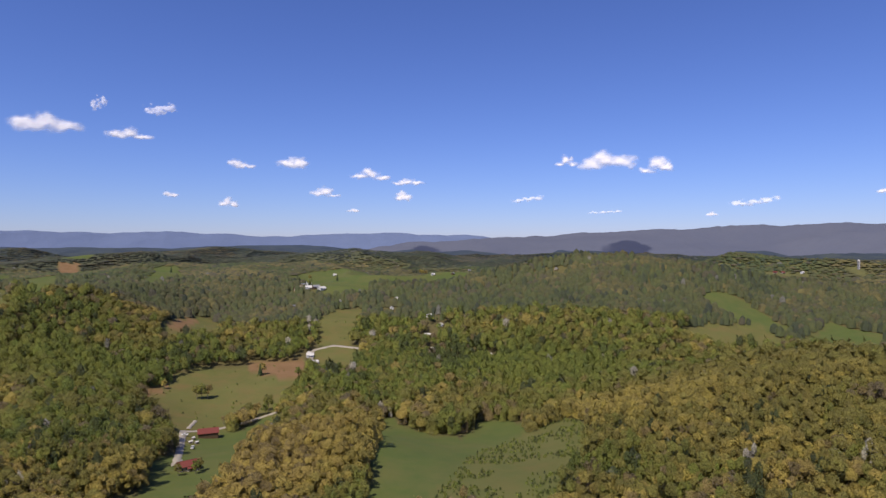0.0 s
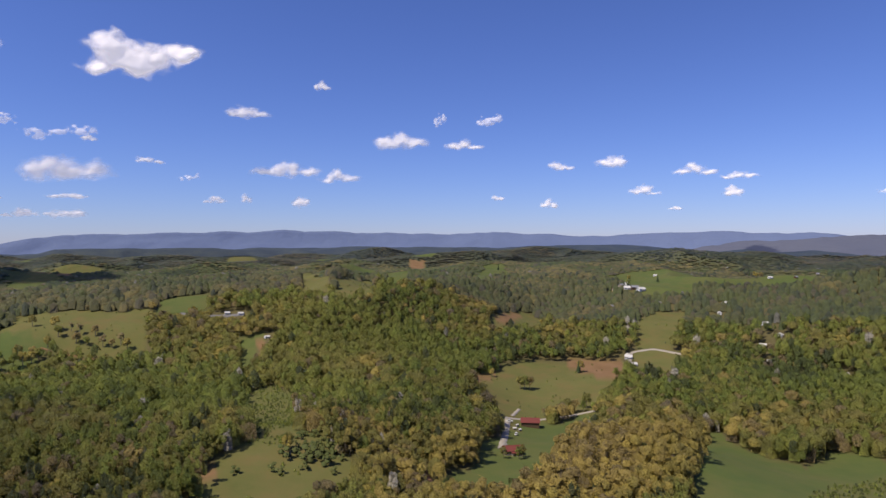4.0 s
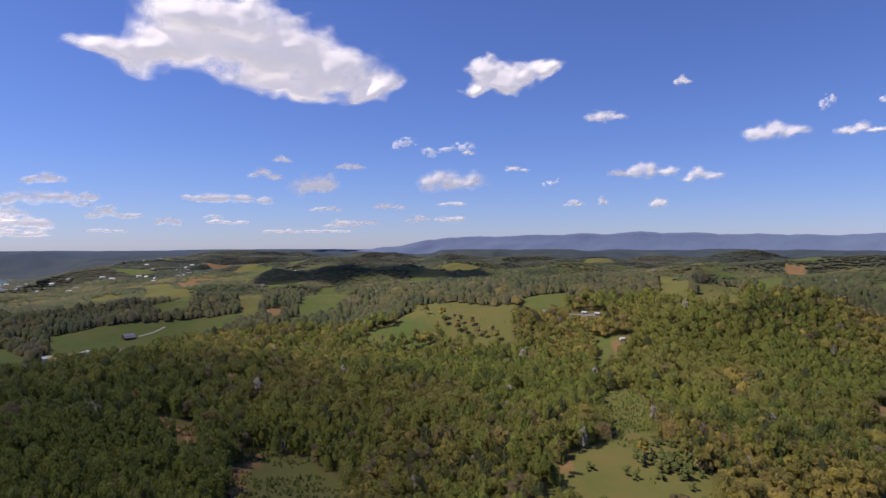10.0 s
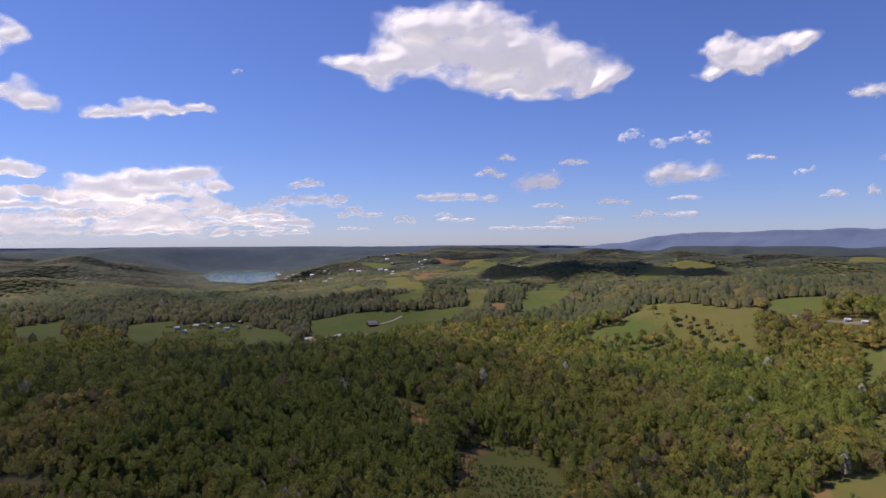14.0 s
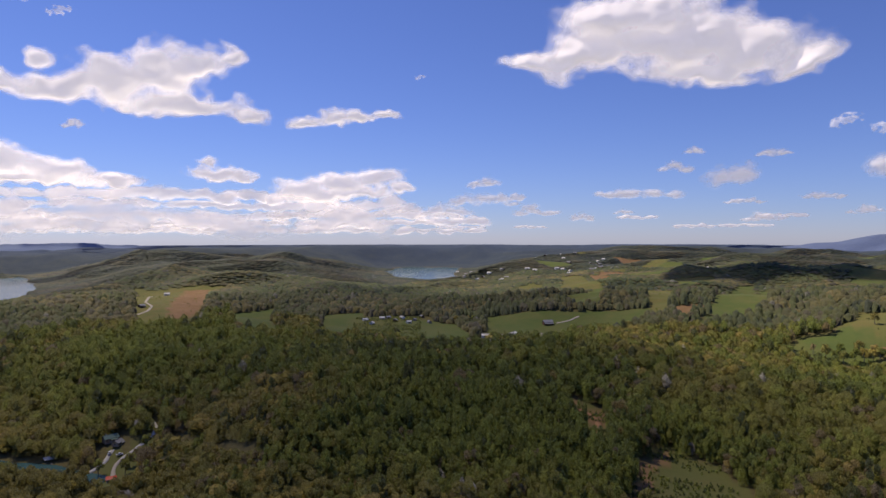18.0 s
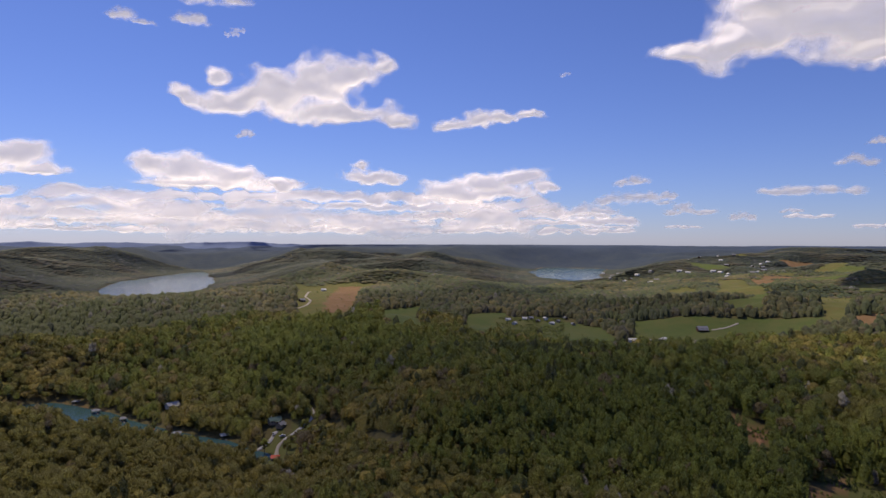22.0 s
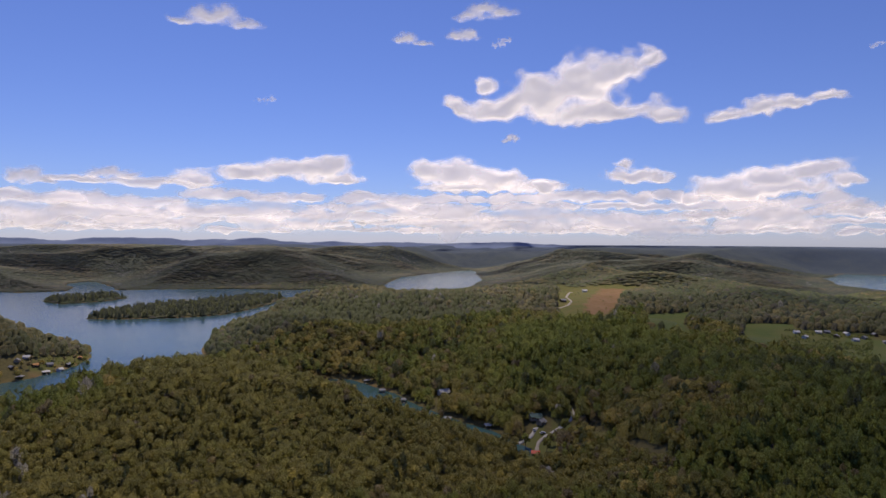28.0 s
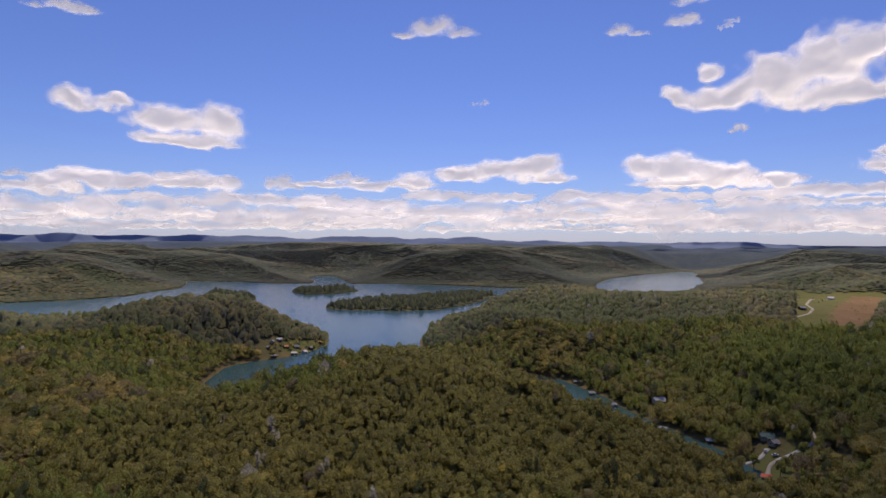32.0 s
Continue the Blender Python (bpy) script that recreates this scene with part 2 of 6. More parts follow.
def fbm(x, y, octaves=4, seed=0):
    total, amp = 0.0, 0.5
    for k in range(octaves):
        total = total + amp * (2 * value_noise(x, y, seed + k) - 1)
        x, y, amp = x * 2.03 + 17.1, y * 2.03 - 9.7, amp * 0.5
    return total


def inside(x, y, ring):
    """Which of the plan places lie in the closed outline."""
    hit = np.zeros(np.shape(x), bool)
    for (ax, ay), (bx, by) in zip(ring, ring[1:] + ring[:1]):
        if ay != by:
            hit ^= ((ay > y) != (by > y)) & (x < (bx - ax) * (y - ay) / (by - ay) + ax)
    return hit


def shore_distance(x, y, ring):
    """Metres from the outline, negative inside it."""
    best = np.full(np.shape(x), 1e12)
    for (ax, ay), (bx, by) in zip(ring, ring[1:] + ring[:1]):
        dx, dy = bx - ax, by - ay
        k = np.clip(((x - ax) * dx + (y - ay) * dy) / (dx * dx + dy * dy + 1e-9), 0, 1)
        best = np.minimum(best, (x - ax - k * dx) ** 2 + (y - ay - k * dy) ** 2)
    return np.where(inside(x, y, ring), -1, 1) * np.sqrt(best)


def line_distance(x, y, line):
    best = np.full(np.shape(x), 1e12)
    for (ax, ay), (bx, by) in zip(line, line[1:]):
        dx, dy = bx - ax, by - ay
        k = np.clip(((x - ax) * dx + (y - ay) * dy) / (dx * dx + dy * dy + 1e-9), 0, 1)
        best = np.minimum(best, (x - ax - k * dx) ** 2 + (y - ay - k * dy) ** 2)
    return np.sqrt(best)


def step(a, b, v):
    k = np.clip((v - a) / (b - a), 0, 1)
    return k * k * (3 - 2 * k)


HILLS = []


def hill(az, r, height, wide, deep, turn=0.0):
    """A rounded hill: bearing, distance, height over the base, half widths across and along the line of sight, turned by degrees."""
    HILLS.append((*at(az, r), height, wide, deep, az + turn))


def land(x, y):
    """Height of the ground above the lake."""
    x, y = np.atleast_1d(np.asarray(x, float)), np.atleast_1d(np.asarray(y, float))
    r = np.hypot(x, y)
    z = np.interp(r, (0, 250, 450, 700, 1000, 1500, 2200, 3000, 3800, 4400, 5000), (32, 30, 20, 18, 25, 34, 40, 50, 70, 92, 119))
    for hx, hy, height, wide, deep, az in HILLS:
        near = (x - hx) ** 2 + (y - hy) ** 2 < (2.6 * max(wide, deep)) ** 2
        if not np.any(near):
            continue
        c, s = math.cos(radians(az)), math.sin(radians(az))
        dx, dy = x[near] - hx, y[near] - hy
        z[near] += height * np.exp(-((dx * c + dy * s) / wide) ** 2 - ((dy * c - dx * s) / deep) ** 2)
    az = np.degrees(np.arctan2(-x, y))
    rough = 9 + 20 * step(300, 640, r) * (1 - step(72, 95, np.abs(az))) * (1 - step(900, 1500, r)) + 25 * step(450, 1300, r) - 6 * step(2500, 4200, r)
    fold = np.abs(fbm(x / 620 + 0.4 * fbm(x / 300, y / 300, 2, 71), y / 620, 3, 3))         # long ridges with hollows between
    z = z + rough * (0.9 - 3.6 * fold * (1 - fold)) + 0.5 * rough * fbm(x / 260, y / 260, 3, 13) + 1.2 * fbm(x / 40, y / 40, 2, 9)
    z = z + 22 * step(1600, 3200, r) * fbm(x / 900, y / 900, 3, 21)
    z = z + 30 * step(1300, 2100, r) * (0.2 - np.abs(fbm(x / 380, y / 380, 3, 91)))          # spurs and hollows
    lim = EYE - 13 - 0.0045 * r                          # no far crest stands over the horizon
    z = np.where(r > 1200, lim - 9 * np.logaddexp(0, (lim - z) / 9), z)
    z = np.maximum(z, 4)
    out = shore_distance(x, y, LAKE)
    for ring in ISLANDS:
        out = np.maximum(out, -shore_distance(x, y, ring))
    out = np.minimum(out, shore_distance(x, y, NORTH_LAKE))
    out = out + (7 + 22 * step(900, 1900, r)) * fbm(x / (60 + 80 * step(900, 1900, r)), y / (60 + 80 * step(900, 1900, r)), 3, 5) * step(200, 700, r)
    for ring in ISLANDS:
        z = np.where(shore_distance(x, y, ring) < 12, np.minimum(z, 8), z)
    bank = np.minimum(out / 14, 1) * 2.5 + (z - 2.5) * step(4, 120 + 0.2 * np.clip(r - 900, 0, 1500), out)
    return np.where(out > 0, bank, np.maximum(out * 0.3, -6)), out

hill(157, 440, 30, 150, 120)
hill(175, 330, 5, 160, 140)
hill(130, 330, 8, 120, 100)
hill(177, 1000, 12, 240, 150)
hill(184, 620, 14, 160, 140)
hill(137, 1030, 16, 180, 180)
hill(125, 1130, 30, 240, 220)
hill(116, 700, 26, 180, 140)
hill(100, 480, 26, 190, 110)
hill(112, 380, 14, 120, 90)
hill(112, 1550, 30, 260, 200)
hill(85, 560, 16, 120, 110)
hill(66, 2050, 40, 380, 150)
hill(44, 360, 17, 75, 60)
hill(38, 850, 42, 260, 200)
hill(56, 1000, 26, 160, 140)
hill(62, 480, 14, 120, 90)
hill(21, 520, -13, 90, 150)
hill(31, 480, 14, 60, 130)
hill(9, 350, 12, 55, 70)
hill(-1, 380, -6, 120, 90)
hill(-34, 470, 36, 140, 190)
hill(-8, 850, 30, 200, 200)
hill(-16, 1150, 44, 300, 240)
hill(-30, 1600, 46, 380, 220)
hill(5, 2150, 56, 380, 220)
hill(14, 1500, 22, 260, 200)
hill(27, 1500, 34, 300, 200)
hill(45, 2300, 44, 420, 220)
hill(92, 2500, -14, 700, 500)
hill(150, 2900, 46, 600, 300)
hill(168, 2400, 44, 420, 240)
hill(182, 2200, 40, 350, 220)
hill(128, 3100, 30, 500, 250)
hill(35, 3600, 34, 500, 180)
hill(70, 3300, 26, 700, 200)
hill(110, 3600, 20, 600, 200)
hill(139, 1290, -26, 200, 190)
hill(129, 1400, -22, 200, 200)
hill(98, 2350, -44, 240, 900)
hill(98, 1350, -26, 120, 260)
hill(185, 1060, -16, 160, 220)
hill(152, 1560, -40, 160, 240)
hill(162, 1780, -26, 160, 160)
hill(133, 1760, -26, 210, 260)
hill(98, 2800, -14, 240, 200)
hill(186, 1150, -12, 120, 160)
hill(132, 310, -5, 70, 60)
hill(168, 420, -8, 60, 70)
hill(133, 330, -7, 70, 60)
hill(132, 1950, -14, 220, 260)
hill(98, 2950, -16, 220, 300)
hill(-27, 660, -22, 170, 110)
hill(-36, 420, 14, 90, 120)
hill(34.7, 3000, 50, 170, 120)
hill(50, 650, -14, 90, 90)
hill(121, 360, -34, 45, 75)
hill(171, 2080, 36, 200, 130)
hill(149, 2350, 40, 300, 150)
hill(160, 3200, 50, 260, 160)
hill(139, 2900, 34, 260, 150)
hill(181, 2900, 44, 300, 160)
hill(84, 2900, 30, 320, 150)
hill(57, 2700, 34, 300, 150)
hill(20, 2900, 36, 300, 150)
hill(133, 385, 3.5, 100, 45)
hill(66, 1640, 36, 330, 95)
hill(174, 930, 27, 170, 130)
# ridge behind ridge out to the horizon, leaving the lakes in sight
folds = random.Random(41)
for k in range(160):
    az, r = folds.uniform(-42, 194), 1350 * (4650 / 1350) ** folds.random()
    wide, tall = r * folds.uniform(0.05, 0.13), folds.uniform(10, 26) * (0.6 + r / 4000)
    if (az < 12 and r > 2500) or (92 < az < 108 and r < 3450) or (118 < az and r < 2500) or (60 < az < 92 and r < 1900) or (abs(az + 2) < 14 and r < 2300):
        continue
    hill(az, r, tall, wide, wide * folds.uniform(0.36, 0.6), folds.uniform(-25, 25))

# ---- clearings: kind and outline in plan ----
FIELDS = []


def clearing(kind, *ring):
    FIELDS.append((kind, list(ring)))


clearing('scrub', (-430, 32), (-428, 44), (-407, 59), (-341, 50), (-325, 41), (-343, 38), (-402, 35))
clearing('scrub', (-414, 46), (-416, 57), (-401, 62), (-330, 50), (-335, 40))
clearing('scrub', (-248, 41), (-337, 65), (-368, 86), (-356, 92), (-271, 60), (-245, 48))
clearing('lush', (-191, 453), (-161, 448), (-135, 506), (-126, 491), (-137, 370), (-106, 261), (-117, 247), (-141, 245), (-148, 265), (-145, 295), (-174, 400))
clearing('dry', (-257, 516), (-258, 556), (-248, 609), (-235, 637), (-158, 660), (-131, 608), (-130, 506), (-159, 494), (-160, 434), (-169, 405), (-199, 442))
clearing('soil', (-207, 662), (-146, 664), (-131, 603), (-152, 591), (-192, 623))
clearing('soil', (-254, 506), (-264, 538), (-254, 577), (-244, 540))
clearing('lush', (-31, 237), (-50, 462), (-35, 469), (-16, 425), (14, 410), (25, 457), (58, 443), (57, 408), (19, 366), (-5, 259), (-18, 245))
clearing('scrub', (-18, 245), (-5, 259), (19, 366), (57, 408), (87, 448), (92, 403), (83, 335), (45, 233), (-30, 232))
clearing('dry', (-142, 685), (-91, 704), (-84, 608), (-121, 598))
clearing('scrub', (-376, 359), (-382, 390), (-350, 389), (-236, 266), (-233, 237), (-245, 237))
clearing('dry', (-223, 174), (-251, 228), (-243, 261), (-226, 269), (-201, 257), (-163, 233), (-168, 214), (-177, 183), (-214, 165))
clearing('soil', (-242, 190), (-244, 204), (-245, 213), (-237, 208), (-237, 196))
clearing('scrub', (-243, 50), (-355, 88), (-334, 109), (-252, 105), (-224, 102))
clearing('soil', (-282, 49), (-337, 69), (-360, 86), (-352, 88), (-307, 65), (-280, 54))
clearing('soil', (-408, 48), (-410, 54), (-399, 59), (-374, 53), (-376, 47), (-391, 51))
clearing('scrub', (-214, -841), (-255, -862), (-277, -872), (-238, -803), (-190, -773), (-182, -784))
clearing('lawn', (-383, -272), (-400, -272), (-399, -257), (-372, -251), (-366, -256))
clearing('lush', (-176, 451), (-162, 446), (-133, 504), (-119, 475), (-118, 410), (-99, 292), (-99, 253), (-121, 249), (-129, 292))
clearing('lawn', (-330, -237), (-387, -268), (-407, -258), (-415, -253), (-409, -246), (-361, -231), (-323, -216), (-307, -212))
clearing('soil', (-428, 36), (-421, 41), (-410, 49), (-401, 54), (-379, 52), (-368, 47), (-381, 48), (-399, 44), (-413, 37))
clearing('dry', (-1238, -796), (-1257, -691), (-1259, -603), (-1196, -605), (-749, -389), (-628, -334), (-608, -353), (-606, -386), (-832, -535))
clearing('soil', (-902, -524), (-1221, -676), (-1231, -625), (-973, -501), (-884, -471), (-723, -425))
clearing('lush', (-887, -448), (-960, -417), (-999, -395), (-661, -260), (-612, -231), (-590, -267))
clearing('lush', (-929, -290), (-948, -232), (-905, -216), (-748, -195), (-697, -179), (-650, -201), (-666, -218))
clearing('scrub', (-896, -234), (-932, -197), (-951, -141), (-811, -121), (-731, -132), (-697, -179))
clearing('lush', (-901, -162), (-936, -133), (-915, -83), (-760, -31), (-714, -32), (-704, -111), (-714, -135))
clearing('lush', (-971, -39), (-947, 16), (-932, 63), (-921, 108), (-883, 191), (-857, 182), (-798, 133), (-802, 76), (-746, 60), (-735, 13), (-760, -34), (-831, -41))
clearing('lush', (-1025, 90), (-1308, 177), (-941, 126), (-947, 85))
clearing('dry', (-1285, 252), (-1270, 339), (-839, 197), (-839, 174))
clearing('soil', (-871, 205), (-905, 246), (-891, 278), (-868, 251), (-809, 212), (-819, 204))
clearing('lush', (-801, 225), (-913, 314), (-1328, 488), (-1327, 519), (-893, 345), (-812, 272), (-776, 221), (-780, 201))
clearing('lush', (-838, 245), (-1359, 455), (-1385, 493), (-1367, 502), (-862, 297))
clearing('dry', (-773, 399), (-710, 434), (-647, 475), (-551, 405), (-574, 382), (-617, 369), (-645, 361), (-704, 362), (-736, 362))
clearing('lush', (-737, 358), (-699, 363), (-661, 367), (-637, 348), (-618, 364), (-606, 320), (-636, 280), (-670, 271), (-716, 306), (-705, 333))
clearing('lush', (-1398, 699), (-1412, 790), (-1320, 739), (-1278, 663), (-1318, 659))
clearing('soil', (-1714, 987), (-1696, 1023), (-1377, 821), (-1383, 793))
clearing('lush', (-626, 457), (-663, 507), (-635, 562), (-584, 505), (-590, 479))
clearing('lush', (-500, 467), (-477, 485), (-462, 461), (-400, 399), (-419, 395), (-489, 455))
clearing('soil', (-468, 467), (-471, 481), (-452, 463), (-419, 427), (-421, 422))
clearing('dry', (-466, 579), (-533, 723), (-681, 1009), (-651, 984), (-422, 596), (-436, 580))
clearing('lush', (-1022, 1142), (-485, 616), (-481, 598), (-533, 607))
clearing('lush', (-883, 1322), (-840, 1374), (-423, 671), (-426, 650))
clearing('lush', (-418, 810), (-633, 1376), (-603, 1424), (-569, 1359), (-482, 1190), (-462, 1015), (-407, 805))
clearing('dry', (-302, 660), (-323, 724), (-330, 806), (-319, 822), (-300, 835), (-254, 725), (-257, 700), (-269, 694), (-286, 675))
clearing('soil', (-320, 725), (-328, 810), (-318, 812), (-295, 727), (-302, 699))
clearing('soil', (-1120, 1823), (-1064, 1848), (-1054, 1820), (-907, 1499))
clearing('dry', (-1764, 129), (-1687, 184), (-1312, 182), (-1298, 160), (-1368, 102))
clearing('lush', (-1030, 82), (-1310, 162), (-1308, 193), (-944, 131), (-948, 89))
clearing('soil', (-1699, 195), (-1663, 246), (-1360, 210), (-1583, 200))
clearing('lush', (-317, 1285), (-280, 1352), (-166, 1384), (-118, 1196), (-118, 972), (-161, 948), (-195, 964))
clearing('lush', (-126, 1179), (-119, 1445), (-72, 1448), (9, 1450), (50, 1449), (63, 1009), (47, 999), (-40, 1197), (-95, 1152), (-115, 1161))
clearing('dry', (-162, 805), (-149, 878), (-117, 883), (-106, 801), (-108, 710), (-132, 680), (-148, 728))
clearing('dry', (-145, 699), (-125, 721), (-94, 709), (-88, 627), (-99, 596), (-126, 609))
clearing('lush', (371, 901), (411, 906), (425, 875), (420, 788), (425, 763), (402, 722), (386, 772), (366, 789), (357, 841))
clearing('dry', (266, 713), (320, 759), (365, 774), (396, 769), (377, 684), (361, 673), (326, 685), (299, 674), (282, 681))
clearing('lush', (416, 724), (495, 799), (512, 723), (230, 324))
clearing('dry', (-468, 582), (-705, 969), (-673, 995), (-420, 605), (-432, 583), (-454, 575))
clearing('dry', (-1008, 1140), (-971, 1155), (-514, 648), (-468, 580), (-509, 576))
clearing('lush', (-438, 647), (-829, 1316), (-795, 1290), (-424, 654))

# small fields far off among the woods
plots = random.Random(77)
for k in range(60):
    az, r = plots.choice((plots.uniform(-12, 40), plots.uniform(36, 96), plots.uniform(56, 92))), 1300 * (3000 / 1300) ** plots.random()
    if 90 < az < 108 or (az < 4 and r > 3000) or (az < 22 and r < 2600):
        continue
    px, py = at(az, r)
    wide, deep, turn = r * plots.uniform(0.01, 0.032), r * plots.uniform(0.016, 0.032), radians(az + plots.uniform(-30, 30))
    ring = []
    for u, v in ((-1, -1), (0.1, -1.15), (1, -0.9), (1.1, 0.2), (0.9, 1), (-0.2, 0.9), (-1.05, 1.05)):
        u, v = u * wide * plots.uniform(0.8, 1.2), v * deep * plots.uniform(0.8, 1.2)
        ring.append((px + u * math.cos(turn) - v * math.sin(turn), py + u * math.sin(turn) + v * math.cos(turn)))
    clearing(plots.choice(("dry", "soil") if plots.random() < 0.2 else ("lush", "dry")), *ring)

# ---- roads and tracks: name, width, line in plan ----
ROADS = []


def track(name, wide, *line):
    ROADS.append((name, wide, list(line)))


track('gravel_drive', 4.2, (-186, 446), (-175, 417), (-161, 380), (-147, 342))
track('farm_road', 4.0, (-188, 446), (-175, 461), (-157, 483), (-144, 499), (-134, 509))
track('dirt_track', 2.2, (-179, 286), (-167, 278), (-156, 268), (-145, 255))
track('farm_track', 2.5, (-187, 457), (-192, 484))
track('gravel_road', 4.5, (-141, 656), (-143, 680), (-147, 701), (-126, 716), (-94, 707))
track('dirt_track', 3.5, (-171, 281), (-158, 270), (-147, 258), (-139, 244))
track('dirt_track', 3.5, (-425, 36), (-415, 40), (-405, 46), (-397, 52), (-382, 51), (-371, 48))
track('country_road', 6.0, (-608, 486), (-584, 495), (-556, 512), (-544, 523))
track('farm_lane', 4.0, (-991, -93), (-961, -74), (-896, -52))
track('farm_lane', 3.5, (-907, 92), (-893, 76), (-887, 59))
track('concrete_drive', 2.8, (-372, -273), (-379, -270), (-385, -269), (-394, -273), (-400, -274))
track('lake_path', 2.6, (-368, -252), (-377, -258), (-383, -260), (-389, -260))
track('concrete_drive', 2.8, (-389, -260), (-399, -258), (-407, -255), (-414, -251), (-421, -254), (-427, -262))
track('farm_lane', 3.5, (-833, -531), (-863, -533), (-896, -547), (-924, -575), (-1108, -676))
track('woods_track', 3.5, (-405, -232), (-373, -198), (-338, -164), (-307, -133), (-287, -99), (-278, -78), (-268, -62), (-258, -53))
track('dirt_track', 2.4, (-655, 358), (-626, 370), (-596, 379), (-574, 384))

# ---- yards and gaps towards the camera, kept clear of trees so buildings show, in plan ----
YARDS = []


def yard(x, y, r):
    YARDS.append((x, y, r + (5 if math.hypot(x, y) > 600 else 0)))


yard(-163, 433, 15)
yard(-134, 326, 13)
yard(-169, 421, 7)
yard(-162, 409, 7)
yard(-166, 409, 7)
yard(-177, 427, 5)
yard(-157, 390, 5)
yard(-230, 992, 13)
yard(-230, 1028, 13)
yard(-212, 992, 13)
yard(-201, 991, 13)
yard(-190, 982, 13)
yard(-240, 1112, 13)
yard(-223, 1294, 13)
yard(-215, 902, 13)
yard(-141, 911, 13)
yard(-153, 918, 13)
yard(-20, 1254, 13)
yard(20, 1261, 13)
yard(92, 1273, 13)
yard(74, 1757, 13)
yard(-69, 921, 13)
yard(-71, 869, 13)
yard(-46, 810, 13)
yard(-18, 820, 13)
yard(-3, 773, 13)
yard(-19, 743, 13)
yard(-11, 690, 13)
yard(184, 1021, 13)
yard(-144, 677, 13)
yard(-133, 648, 13)
yard(668, 1259, 13)
yard(684, 1260, 13)
yard(720, 1253, 13)
yard(239, 610, 13)
yard(-143, 672, 13)
yard(47, 653, 13)
yard(27, 512, 13)
yard(821, 1237, 13)
yard(-461, 473, 13)
yard(-555, 508, 13)
yard(-540, 514, 13)
yard(-186, 254, 7)
yard(-184, 258, 7)
yard(-792, -28, 16)
yard(-821, -2, 16)
yard(-809, 15, 7)
yard(-811, 20, 7)
yard(-874, 47, 14)
yard(-897, -191, 13)
yard(-906, -184, 13)
yard(-888, -170, 13)
yard(-916, -164, 13)
yard(-884, -149, 13)
yard(-912, -146, 13)
yard(-941, -139, 13)
yard(-880, -212, 13)
yard(-861, -198, 13)
yard(-906, -123, 13)
yard(-715, 521, 13)
yard(-3311, 3178, 13)
yard(-418, -389, 13)
yard(-404, -278, 13)
yard(-399, -269, 13)
yard(-193, -817, 13)
yard(-198, -801, 13)
yard(-218, -786, 13)
yard(-253, -838, 13)
yard(-174, -794, 13)
yard(-212, -803, 13)
yard(-231, -803, 13)
yard(-182, -809, 13)
yard(-386, -259, 5)
yard(-388, -268, 5)
yard(-1174, -685, 13)
yard(-871, -548, 13)
yard(-1801, 452, 16)
yard(-1995, 529, 16)
yard(-1774, 500, 16)
yard(-1933, 569, 16)
yard(-344, -237, 17)
yard(-326, -224, 17)
yard(-311, -214, 14)
yard(-359, -255, 14)
yard(-344, -245, 12)
yard(-379, -243, 14)
yard(-393, -270, 12)
yard(-409, -379, 12)

# ---- helpers for meshes ----


def mesh_of(name, verts, tris, materials, smooth=False):
    """A triangle mesh from arrays."""
    verts, tris = np.asarray(verts, np.float32), np.asarray(tris, np.int32)
    me = bpy.data.meshes.new(name)
    me.vertices.add(len(verts))
    me.vertices.foreach_set("co", verts.ravel())
    me.loops.add(tris.size)
    me.loops.foreach_set("vertex_index", tris.ravel())
    me.polygons.add(len(tris))
    me.polygons.foreach_set("loop_start", np.arange(0, tris.size, tris.shape[1], dtype=np.int32))
    me.polygons.foreach_set("use_smooth", np.full(len(tris), smooth))
    for m in materials if isinstance(materials, (list, tuple)) else [materials]:
        me.materials.append(m)
    me.update(calc_edges=True)
    me.validate()
    return me


def grid_faces(rows, cols, wrap=False):
    i, j = np.meshgrid(np.arange(rows - 1), np.arange(cols if wrap else cols - 1), indexing="ij")
    k = (j + 1) % cols
    return np.stack([i * cols + j, i * cols + k, (i + 1) * cols + k, (i + 1) * cols + j], -1).reshape(-1, 4)


def ball(level):
    bm = bmesh.new()
    bmesh.ops.create_icosphere(bm, subdivisions=level, radius=1.0)
    v = np.array([p.co[:] for p in bm.verts])
    f = np.array([[p.index for p in q.verts] for q in bm.faces])
    bm.free()
    return v, f


NEAREST = 180                                 # so many of the nearest trees are built one by one


# ---- ground ----
def field_cover(x, y):
    """Weights of fresh grass, dry grass and bare soil, and whether it is open ground."""
    c = np.zeros((len(x), 3))
    wx, wy = x + 7 * fbm(x / 23, y / 23, 3, 31), y + 7 * fbm(x / 23, y / 23, 3, 37)
    open_ground = np.zeros(len(x), bool)
    for name, wide, line in ROADS:
        open_ground |= line_distance(x, y, line) < wide * 0.5 + (4.5 if name == "woods_track" else 2.2)
    for px, py, pr in YARDS:
        open_ground |= (x - px) ** 2 + (y - py) ** 2 < pr * pr
    for kind, ring in FIELDS:
        (x0, x1), (y0, y1) = [(min(q) - 1, max(q) + 1) for q in zip(*ring)]
        near = np.where((wx > x0) & (wx < x1) & (wy > y0) & (wy < y1))[0]
        hit = near[inside(wx[near], wy[near], ring)]
        open_ground[hit] = True
        c[hit] = {"lush": (1, 0, 0), "lawn": (0.8, 0.2, 0), "dry": (1, 0.75, 0), "soil": (0.5, 0.8, 0.85), "scrub": (0.9, 0.42, 0.0)}[kind]
    return c, open_ground


